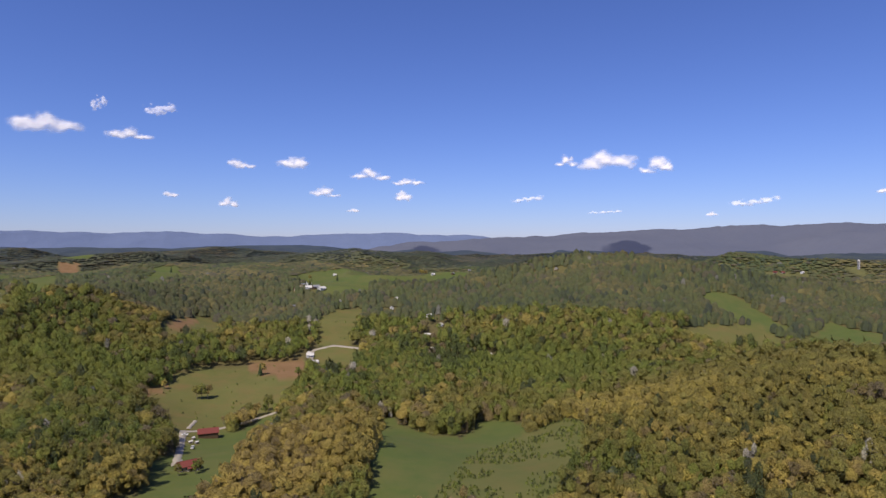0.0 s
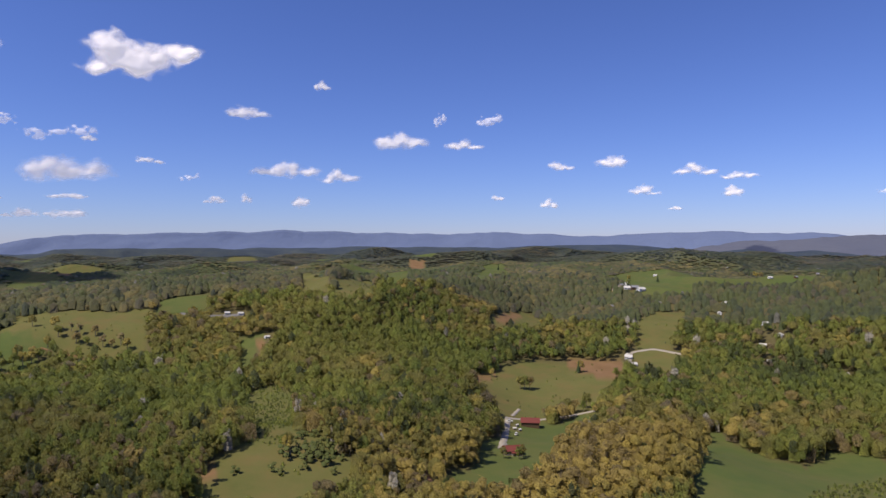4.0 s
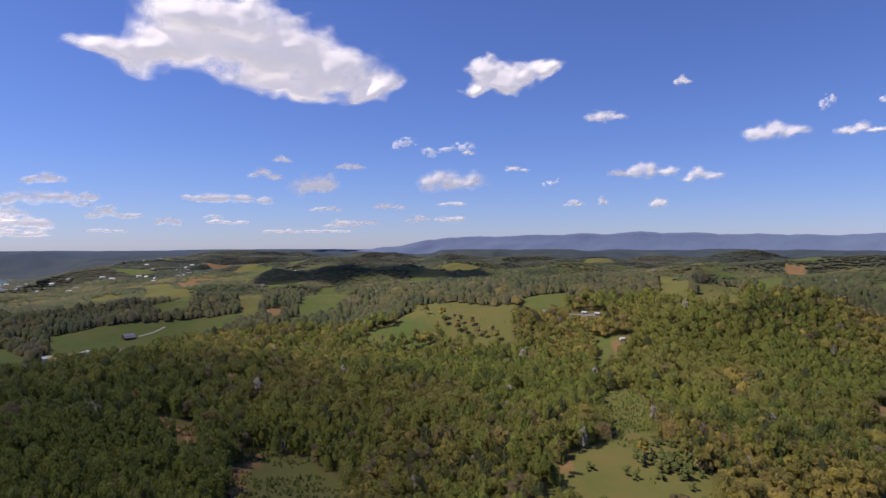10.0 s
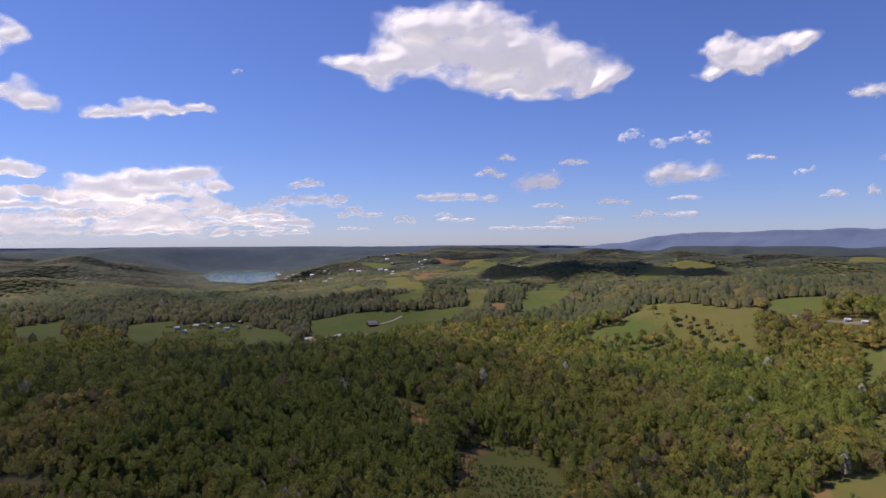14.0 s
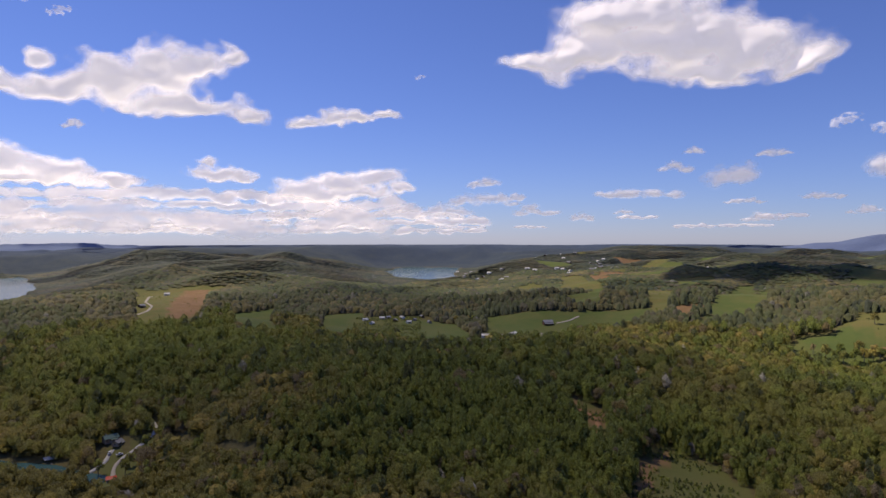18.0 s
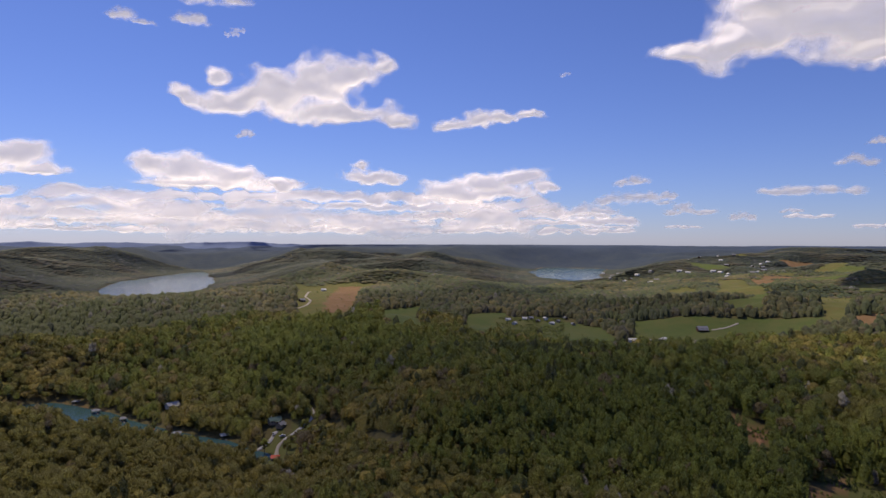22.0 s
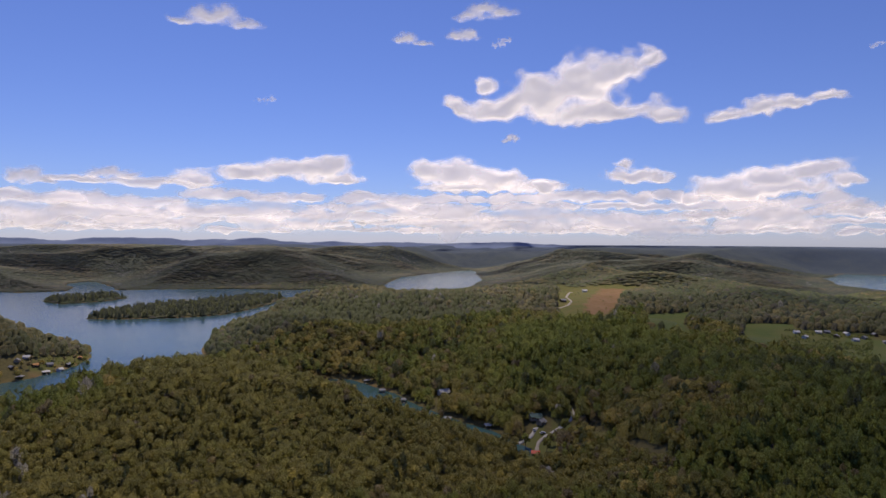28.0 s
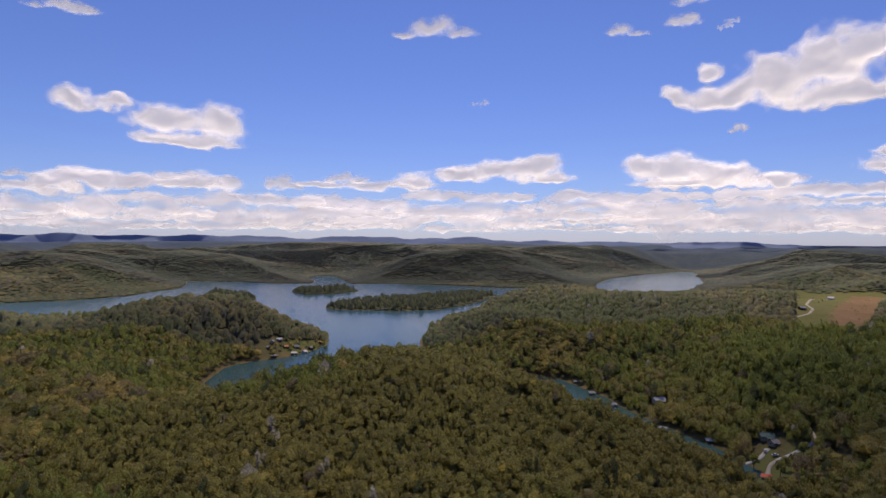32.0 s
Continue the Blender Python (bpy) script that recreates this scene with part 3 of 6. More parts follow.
def build_ground():
    az = np.concatenate([np.arange(-40, 192, 0.34), np.arange(192, 320, 4.0)])
    r = np.concatenate([[0.02, 20], np.geomspace(60, 880, 85), np.geomspace(890, 3200, 235), np.geomspace(3220, 4920, 60)])
    a, rr = np.meshgrid(np.radians(az), r)
    x, y = (-rr * np.sin(a)).ravel(), (rr * np.cos(a)).ravel()
    z, out = land(x, y)
    quads = grid_faces(len(r), len(az), True)
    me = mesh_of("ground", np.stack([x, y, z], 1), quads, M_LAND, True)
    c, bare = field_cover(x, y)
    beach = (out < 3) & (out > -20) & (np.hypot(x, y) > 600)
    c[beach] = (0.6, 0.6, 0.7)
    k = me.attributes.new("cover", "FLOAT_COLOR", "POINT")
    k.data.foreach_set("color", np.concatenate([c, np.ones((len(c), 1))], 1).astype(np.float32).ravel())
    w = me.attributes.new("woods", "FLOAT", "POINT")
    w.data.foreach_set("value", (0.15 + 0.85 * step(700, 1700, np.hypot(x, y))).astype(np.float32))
    # share of painted haze, growing with distance from the camera's place
    d = me.attributes.new("haze_share", "FLOAT", "POINT")
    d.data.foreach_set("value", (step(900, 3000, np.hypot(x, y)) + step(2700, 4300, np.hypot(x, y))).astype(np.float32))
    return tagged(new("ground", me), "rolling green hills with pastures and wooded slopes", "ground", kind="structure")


build_ground()
bm = bmesh.new()
bmesh.ops.create_circle(bm, cap_ends=True, segments=96, radius=4700)
me = bpy.data.meshes.new("lake")
bm.to_mesh(me)
bm.free()
me.materials.append(M_WATER)
tagged(new("water", me), "calm blue-green lake with wooded shores", "lake", kind="structure")


# ---- mountains on the horizon ----
def mountain(name, label, bearings, heights, dist, thick, material, seed):
    az = np.arange(bearings[0], bearings[-1], 0.12)
    top = np.interp(az, bearings, heights)
    top = EYE + dist * np.tan(np.radians(top))
    rugged = 15 * fbm(az * 0.42, az * 0 + seed, 4, seed) + 1.5 * fbm(az * 3, az * 0 + seed, 3, seed + 3)
    rows = []
    for f in np.concatenate([np.linspace(0, 1, 16), [0.6]]):
        dr = -thick * (1 - f) ** 1.15 if len(rows) < 16 else 0.5 * thick
        x, y = -(dist + dr) * np.sin(np.radians(az)), (dist + dr) * np.cos(np.radians(az))
        spur = fbm(az * 0.16 + 0.3 * f, az * 0 + 1.6 * f, 3, seed + 11)
        z = 30 + (top - 30) * np.clip(f + 0.5 * spur * f * (1 - f) * 2, 0, 1) + rugged * f ** 5
        rows.append(np.stack([x, y, z], 1))
    me = mesh_of(name, np.concatenate(rows), grid_faces(len(rows), len(az)), material, True)
    tagged(new(name, me), label, "mountain", kind="structure")


# blue of distant haze is painted into the mountains' base colours
M_RIDGE = mountain_material("hazed_ridge", (0.085, 0.098, 0.145), (0.13, 0.138, 0.17))
M_BLUE = mountain_material("hazed_blue", (0.115, 0.15, 0.25), (0.14, 0.18, 0.285))
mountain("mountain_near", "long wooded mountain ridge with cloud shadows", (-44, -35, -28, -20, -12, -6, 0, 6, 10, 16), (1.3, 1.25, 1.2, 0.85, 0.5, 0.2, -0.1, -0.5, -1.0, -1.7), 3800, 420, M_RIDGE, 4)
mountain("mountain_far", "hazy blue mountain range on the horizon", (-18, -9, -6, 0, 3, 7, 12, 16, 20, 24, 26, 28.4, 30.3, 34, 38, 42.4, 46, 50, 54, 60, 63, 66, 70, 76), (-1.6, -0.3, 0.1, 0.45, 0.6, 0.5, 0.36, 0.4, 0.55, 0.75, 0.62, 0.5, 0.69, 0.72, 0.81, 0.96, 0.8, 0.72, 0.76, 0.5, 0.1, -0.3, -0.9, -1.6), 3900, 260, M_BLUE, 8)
mountain("mountain_plateau", "low blue plateau far behind the lake", (100, 112, 126, 134, 140, 147.5, 149, 151.8, 153.3, 155.7, 156.6, 161, 165.6, 168.5, 169.6, 175, 182, 192), (-1.6, -0.8, -0.3, -0.25, -0.24, -0.17, 0.1, -0.07, 0.07, -0.15, 0.0, -0.02, -0.08, 0.03, 0.16, 0.03, 0.1, 0.12), 4250, 240, mountain_material("hazed_pale", (0.15, 0.19, 0.29), (0.17, 0.21, 0.31)), 15)


# ---- woods ----
def crown_shape(level, seed, sprays, squat=0.85, clumps=5, fleck=0.13):
    """A crown of unit half width standing on z = 0: leaf clumps of uneven size round a middle, with loose sprays over them."""
    g = np.random.default_rng(seed)
    v, f = ball(level)
    pts, tris, ns, n = [], [], [], 0
    mids, rads = [], []
    for k in range(clumps):
        a = k * 2.4 + g.uniform(-0.5, 0.5)
        h = (k + 0.5) / clumps
        w = 0.62 * math.sqrt(max(0.0, 1 - (1.35 * h - 0.45) ** 2)) * (0.0 if clumps == 1 else 1.0)
        c = np.array([w * math.cos(a), w * math.sin(a), -0.65 + 1.5 * h]) * (clumps > 1)
        r = g.uniform(0.36, 0.5) if clumps > 1 else 0.85
        p = v * (r * g.uniform(0.72, 1.2, len(v)))[:, None] * np.array([1, 1, 1.1]) + c
        pts.append(p)
        tris.append(f + n)
        ns.append(v * 0.4 + (p + np.array([0, 0, 0.3])) * 0.6)
        mids.append(c)
        rads.append(r)
        n += len(p)
    for _ in range(sprays):
        k = g.integers(0, clumps)
        d = g.normal(size=3)
        d /= np.linalg.norm(d)
        d[2] = abs(d[2]) * 0.9 - 0.3 * (g.random() < 0.45)
        c = mids[k] + d * rads[k] * g.uniform(0.9, 1.28)
        pts.append(c + g.normal(size=(3, 3)) * fleck * (1 if clumps > 1 else 1.7))
        ns.append(np.tile(d * 0.35 + (c + np.array([0, 0, 0.3])) * 0.6, (3, 1)))
        tris.append(np.array([[n, n + 1, n + 2]]))
        n += 3
    p = np.concatenate(pts)
    p[:, 2] = (p[:, 2] - p[:, 2].min()) * squat
    hue = np.concatenate([np.full(len(q), g.normal(0, 0.045)) for q in pts])
    return p, np.concatenate(tris), np.concatenate(ns), hue


def cone_shape(seed, tiers=4):
    """A pointed evergreen crown of unit half width."""
    g = np.random.default_rng(seed)
    pts, tris, n = [], [], 0
    for k in range(tiers):
        z0, z1, w = k * 0.75, k * 0.75 + 1.3, 1 - 0.8 * k / tiers
        a = np.arange(7) / 7 * 2 * np.pi + g.random()
        ring = np.stack([np.cos(a) * w * g.uniform(0.75, 1.1, 7), np.sin(a) * w * g.uniform(0.75, 1.1, 7), z0 + g.uniform(-0.15, 0.15, 7)], 1)
        pts += [ring, [[0, 0, z1]]]
        tris += [[n + i, n + (i + 1) % 7, n + 7] for i in range(7)]
        n += 8
    return np.concatenate(pts), np.array(tris)


def dome_shape(seed, sides=5, rings=1):
    """A low clump of far crowns of unit half width."""
    g = np.random.default_rng(seed)
    pts, tris = [], []
    for k in range(rings):
        a = np.arange(sides) / sides * 2 * np.pi + g.random()
        w = (1.0, 0.8)[k] * g.uniform(0.8, 1.15, sides)
        pts.append(np.stack([np.cos(a) * w, np.sin(a) * w, k * 0.7 + g.uniform(0, 0.12, sides)], 1))
        for i in range(sides):
            j = (i + 1) % sides
            if k + 1 < rings:
                tris += [[i, j, sides + j], [i, sides + j, sides + i]]
            else:
                tris.append([k * sides + i, k * sides + j, rings * sides])
    pts.append([[g.uniform(-0.2, 0.2), g.uniform(-0.2, 0.2), 1.0]])
    return np.concatenate(pts), np.array(tris)


def scatter(step_m, r0, r1, seed, az0=-39.0, az1=191.0):
    """Jittered places on a square lattice within a ring sector."""
    g = np.random.default_rng(seed)
    k = np.arange(-r1, r1, step_m)
    x, y = [q.ravel() for q in np.meshgrid(k, k)]
    x, y = x + g.uniform(-0.42, 0.42, len(x)) * step_m, y + g.uniform(-0.42, 0.42, len(x)) * step_m
    r, az = np.hypot(x, y), np.degrees(np.arctan2(-x, y))
    az = np.where(az < -90, az + 360, az)
    keep = (r >= r0) & (r < r1) & (az > az0) & (az < az1)
    x, y = x[keep], y[keep]
    z, out = land(x, y)
    c, bare = field_cover(x, y)
    keep = (out > 5) & ~bare
    return x[keep], y[keep], z[keep]


# stands of one kind: bearing, distance, half width, kind of leaf
GROVES = ((10, 360, 62, 0.23), (15, 345, 60, 0.23), (20, 315, 45, 0.23), (14, 295, 45, 0.23), (21, 275, 40, 0.23), (4, 330, 40, 0.34), (-27, 420, 130, 0.335), (28, 600, 70, 0.66), (47, 470, 90, 0.68), (38, 640, 90, 0.6), (60, 560, 80, 0.64),
          (70, 430, 70, 0.5), (90, 350, 110, 0.74), (155, 330, 90, 0.42), (150, 450, 60, 0.62), (165, 280, 60, 0.38), (135, 300, 60, 0.3), (145, 330, 110, 0.45), (152, 410, 80, 0.42), (125, 330, 60, 0.37), (174, 340, 80, 0.40), (141, 900, 120, 0.62), (120, 620, 120, 0.68),
          (-10, 600, 90, 0.62), (-15, 420, 60, 0.28), (88, 1150, 60, 0.08))


def woods_tint(x, y, g):
    """Which kind of tree stands here: patches of a kind, mixed."""
    az = np.degrees(np.arctan2(-x, y))
    t = 0.56 - 0.11 * step(95, 135, np.where(az < -90, az + 360, az)) + 0.52 * fbm(x / 120, y / 120, 3, 51) + 0.30 * fbm(x / 34, y / 34, 2, 57) + g.normal(0, 0.11, len(x))
    pure = np.zeros(len(x))
    for bearing, r, wide, kind in GROVES:
        gx, gy = at(bearing, r)
        w = np.exp(-(((x - gx) ** 2 + (y - gy) ** 2) / wide ** 2) ** 2)
        t = t + w * (kind + 0.22 * (t - 0.5) - t)
        pure = np.maximum(pure, w)
    t = np.clip(t, 0.02, 0.86)
    r = g.random(len(x)) + 0.3 * (g.random(len(x)) < 0.75 * pure)          # few strangers within a stand
    t = np.where(r < 0.04, 0.93, t)
    t = np.where((r > 0.04) & (r < 0.13), g.uniform(0.0, 0.14, len(x)), t)
    return np.where((r > 0.985) & (r < 1) & (value_noise(x / 40, y / 40, 63) > 0.62), 1.0, t)


def leaf_normals(me, normals):
    """Sets crown normals tilted towards the sky, which lightens the crowns' shaded sides."""
    me.normals_split_custom_set_from_vertices(normals.astype(np.float32))


def outward_up(p, outward=None, side=0.58):
    out = p - np.array([0, 0, 0.35 * p[:, 2].max()]) if outward is None else outward
    out = out / (np.linalg.norm(out, axis=1)[:, None] + 1e-9) * side + np.array([0, 0, 0.56])
    return out / np.linalg.norm(out, axis=1)[:, None]


def plant(name, label, x, y, z, shapes, half, tall, lift, seed, tint=None, material=None, lean=0.62, side=0.58):
    """Joins one crown for each place into one mesh."""
    g = np.random.default_rng(seed)
    which = g.integers(0, len(shapes), len(x))
    turn, size = g.uniform(0, 2 * np.pi, len(x)), half * np.exp(np.clip(g.normal(0, 0.22, len(x)), -0.5, 0.42))
    high = tall * size / half * g.uniform(0.85, 1.2, len(x))
    tint = woods_tint(x, y, g) if tint is None else tint
    size = size * np.interp(tint, (0.0, 0.2, 0.42, 0.62, 0.95), (0.95, 1.22, 1.08, 0.84, 0.72))          # oaks spread, poplars stand narrow
    high = high * np.interp(tint, (0.0, 0.2, 0.42, 0.62, 0.95), (1.0, 0.98, 1.0, 1.14, 1.2))
    z0 = land(x, y)[0]
    slope = np.stack([-(land(x + 8, y)[0] - z0) / 8, -(land(x, y + 8)[0] - z0) / 8], 1)
    # normals follow the slope; lean above 1 exaggerates the hillside shading
    slope = np.clip(slope, -0.9, 0.9) * lean
    vs, fs, ts, ns, n = [], [], [], [], 0
    for k, (p, f, *more) in enumerate(shapes):
        out = outward_up(p, more[0] if more else None, side)
        hue = more[1] if more else np.zeros(len(p))
        m = np.where(which == k)[0]
        if not len(m):
            continue
        c, s = np.cos(turn[m])[:, None], np.sin(turn[m])[:, None]
        px = (p[:, 0] * c - p[:, 1] * s) * size[m, None] + x[m, None]
        py = (p[:, 0] * s + p[:, 1] * c) * size[m, None] + y[m, None]
        pz = p[:, 2] / p[:, 2].max() * high[m, None] + (z[m] + lift * high[m])[:, None]
        vs.append(np.stack([px, py, pz], -1).reshape(-1, 3))
        fs.append((f[None] + (np.arange(len(m)) * len(p))[:, None, None] + n).reshape(-1, 3))
        ts.append((tint[m, None] + hue * (tint[m, None] < 0.88)).ravel())
        q = np.stack([out[:, 0] * c - out[:, 1] * s + slope[m, :1], out[:, 0] * s + out[:, 1] * c + slope[m, 1:], np.broadcast_to(out[:, 2], px.shape)], -1).reshape(-1, 3)
        ns.append(q / np.linalg.norm(q, axis=1)[:, None])
        n += len(m) * len(p)
    me = mesh_of(name, np.concatenate(vs), np.concatenate(fs), material or M_LEAF, True)
    leaf_normals(me, np.concatenate(ns))
    a = me.attributes.new("tint", "FLOAT", "POINT")
    a.data.foreach_set("value", np.concatenate(ts).astype(np.float32))
    return tagged(new(name, me), label, "woods", kind="stuff")


NEAR_SHAPES = [crown_shape(1, 100 + k, 40, 0.95, 5, 0.12) for k in range(12)]
MID_SHAPES = [crown_shape(1, 200 + k, 18, 0.95, 1, 0.14) for k in range(12)]
FAR_SHAPES = [dome_shape(300 + k, 4, 2) for k in range(4)]
SPIRE_SHAPES = [dome_shape(500 + k, 4, 1) for k in range(4)]
CLUMP_SHAPES = [dome_shape(400 + k, 5, 1) for k in range(4)]
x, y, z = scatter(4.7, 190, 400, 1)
seen = z + 14 > EYE - 0.43 * np.hypot(x, y)          # fitted to the camera's view: ground below its lower edge is planted more coarsely
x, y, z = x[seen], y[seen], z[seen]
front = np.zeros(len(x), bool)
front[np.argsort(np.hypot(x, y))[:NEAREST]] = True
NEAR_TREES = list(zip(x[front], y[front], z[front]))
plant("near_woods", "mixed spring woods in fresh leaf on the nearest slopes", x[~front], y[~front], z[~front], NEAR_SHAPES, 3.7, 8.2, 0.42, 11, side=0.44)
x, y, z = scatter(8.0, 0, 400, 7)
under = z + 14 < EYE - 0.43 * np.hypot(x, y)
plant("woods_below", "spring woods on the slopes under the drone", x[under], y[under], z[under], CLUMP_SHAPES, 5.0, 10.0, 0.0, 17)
x, y, z = scatter(5.8, 400, 800, 2)
plant("middle_woods", "mixed spring woods in fresh leaf on middle slopes", x, y, z, MID_SHAPES, 4.3, 8.0, 0.42, 12, side=0.44)
x, y, z = scatter(6.4, 230, 640, 21)
plant("understory", "low bushes and saplings under the taller trees", x, y, z, FAR_SHAPES, 4.2, 8.0, 0.05, 22, side=0.3)
x, y, z = scatter(7.2, 800, 1250, 3)
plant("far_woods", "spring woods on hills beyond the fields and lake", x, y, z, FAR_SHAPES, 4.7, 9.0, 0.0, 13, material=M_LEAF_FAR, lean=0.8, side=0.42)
x, y, z = scatter(9.0, 1250, 2000, 5)
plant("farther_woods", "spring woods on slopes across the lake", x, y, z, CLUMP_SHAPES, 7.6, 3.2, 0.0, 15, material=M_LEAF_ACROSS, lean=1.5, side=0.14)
x, y, z = scatter(12, 2000, 3200, 4)
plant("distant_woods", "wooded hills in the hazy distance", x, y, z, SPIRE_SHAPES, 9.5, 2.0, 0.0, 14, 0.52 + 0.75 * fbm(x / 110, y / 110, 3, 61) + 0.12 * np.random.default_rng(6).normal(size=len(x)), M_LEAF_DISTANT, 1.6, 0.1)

PINE_SHAPES = [cone_shape(600 + k, 3) for k in range(3)]
x, y, z = scatter(8.5, 1100, 1800, 9, 146, 186)
on = np.zeros(len(x), bool)
for ring in ISLANDS:
    on |= shore_distance(x, y, ring) < -4
plant("island_pines", "dark pines with a few fresh green trees on the lake islands", x[on], y[on], z[on], PINE_SHAPES + FAR_SHAPES, 4.3, 9.5, 0.0, 19, np.where(np.random.default_rng(3).random(on.sum()) < 0.6, 0.9, 0.6), M_LEAF_FAR, 0.4, 0.4)

# ---- clouds: each of puffs round a bearing and a height in degrees, far beyond the hills ----
FAR_SKY = 4860.0
sky_rng = np.random.default_rng(23)


def billows(lobes, dist=FAR_SKY, fine=1.0, back=False, torn=0.34, swell=1.0):
    """A flat-based relief swelling towards the camera round lobes of (bearing, height, half width, half height) in
    degrees: places, faces and thickness.
    """
    seed = int(sky_rng.integers(0, 9999))
    L = np.array(lobes)
    size = float(np.sqrt((L[:, 3] * L[:, 2]).mean()))
    a0, a1 = (L[:, 0] - 1.35 * L[:, 2]).min(), (L[:, 0] + 1.35 * L[:, 2]).max()
    e0, e1 = (L[:, 1] - 1.35 * L[:, 3]).min(), (L[:, 1] + 1.45 * L[:, 3]).max()
    cell = fine * min(0.2, max(0.07, (a1 - a0) / 55))
    a, e = np.meshgrid(np.arange(a0, a1, cell), np.arange(e0, e1, cell * 0.8))
    shape = a.shape
    a, e = a.ravel(), e.ravel()
    wa = a + 0.45 * size * fbm(a / size, e / size * 1.4, 3, seed)
    we = e + 0.40 * size * fbm(a / size + 9, e / size * 1.4, 3, seed + 5)
    thick, body = np.zeros(len(a)), np.zeros(len(a))
    for az, el, hw, hh in lobes:
        de = (we - el) / np.where(we < el, hh * 0.72, hh)
        thick = thick + np.exp(7 * np.maximum(1 - np.sqrt(((wa - az) / hw) ** 2 + de ** 2), -1))
        low = el - 0.25 * hh                             # a cloud swells most a little over its flat base
        de = (we - low) / np.where(we < low, hh * 0.55, hh * 1.25)
        body = body + np.exp(6 * np.maximum(1 - ((wa - az) / hw) ** 2 - de ** 2, -1.5))
    thick, body = np.log(thick) / 7 - 0.05, np.log(body) / 6          # lobes flow into one another
    puffs = np.abs(fbm(a / size * 1.1, e / size * 1.5, 2, seed + 13)) + 0.45 * np.abs(fbm(a / size * 2.6, e / size * 3.4, 2, seed + 17))
    bulge = dist * radians(size) * swell * (1.05 * np.clip(body + 0.3, 0, 1.6) ** 0.8 + 0.34 * puffs * np.clip(thick + 0.1, 0, 0.5))
    thick = thick + 0.2 * puffs - 0.10 + torn * fbm(a / size * 2.2, e / size * 3.0, 4, seed + 9)
    quads = grid_faces(*shape)
    quads = quads[thick[quads].max(1) > -0.32]
    layers, faces = [], []
    for k, depth in enumerate((-bulge, 0.5 * bulge)[:2 if back else 1]):
        r = dist + depth
        layers.append(np.stack([-r * np.sin(np.radians(a)), r * np.cos(np.radians(a)), EYE + r * np.tan(np.radians(e))], 1))
        faces.append(quads[:, ::-1] + k * len(a) if k == 0 else quads + k * len(a))
    v, f, t = np.concatenate(layers), np.concatenate(faces), np.tile(thick, len(layers))
    used = np.unique(f)
    where = np.zeros(len(v), int)
    where[used] = np.arange(len(used))
    return v[used], where[f], t[used]


def cloud_mesh(name, v, f, t, material):
    me = mesh_of(name, v, f, material, True)
    me.attributes.new("thick", "FLOAT", "POINT").data.foreach_set("value", t.astype(np.float32))
    return me


def cloud(lobes, label="bright white fair-weather cumulus with a grey base", material=None, back=True, torn=0.24, name="cloud", group="fair-weather clouds", swell=0.9):
    v, f, t = billows(list(lobes), back=back, torn=torn, swell=swell)
    o = np.array([v[:, 0].mean(), v[:, 1].mean(), v[:, 2].min()])
    ob = tagged(new(name, cloud_mesh(name, v - o, f, t, material or M_CLOUD)), label, "cloud", group, kind="structure")
    ob.location = o


def heap(az, base, wide, high):
    """A small cumulus: a flat base and a few heads, the highest near the middle."""
    g = sky_rng
    n = int(np.clip(wide / high * 1.3, 3, 7))
    lobes = []
    for k in range(n):
        u = (k + 0.5) / n * 2 - 1 + g.uniform(-0.15, 0.15)
        h = high * (0.52 - 0.3 * u * u) * g.uniform(0.7, 1.15)
        lobes.append((az - u * wide * 0.40, base + h * g.uniform(0.9, 1.1), wide * g.uniform(0.9, 1.3) / n, h))
    cloud(lobes, "small white cumulus puff in blue sky", M_PUFF, back=False, torn=0.28, swell=0.55)


def wisp(az, base, wide, high):
    cloud([(az - wide * q, base + high * 0.5 + high * q * 0.4, wide * 0.3, high * 0.4) for q in (-0.3, 0.0, 0.3)],
          "thin torn wisp of cloud", M_WISP, False, 0.8, "cloud_wisp", "thin wisps of cloud")


def cloud_bank(name, label, rows, az0, az1, seed, torn=0.16, material=None):
    """Row behind row of flat-based cumulus towards the horizon, joined."""
    g = np.random.default_rng(seed)
    vs, fs, ts, n = [], [], [], 0
    for k, (base, high, wide, cover) in enumerate(rows):
        az = az0 + g.uniform(0, wide)
        while az < az1:
            w = wide * g.uniform(0.6, 1.5)
            if g.random() < cover * min(1.0, (az - az0) / 14 + 0.25):
                m = int(g.integers(3, 6))
                h = high * g.uniform(0.7, 1.25)
                b = base + g.uniform(-0.12, 0.12) * high
                lobes = [(az + w * (q + 0.5) / m, b + h * 0.42 * g.uniform(0.6, 1.1), w * 0.85 / m, h * 0.55 * g.uniform(0.7, 1.1)) for q in range(m)]
                v, f, t = billows(lobes, 4862 + 14 * (len(rows) - k), 1.3, torn=torn, swell=0.5)
                vs.append(v)
                fs.append(f + n)
                ts.append(t)
                n += len(v)
            az += w * g.uniform(0.75, 1.15)
    tagged(new(name, cloud_mesh(name, np.concatenate(vs), np.concatenate(fs), np.concatenate(ts), material or M_BANK)), label, "clouds", kind="stuff")


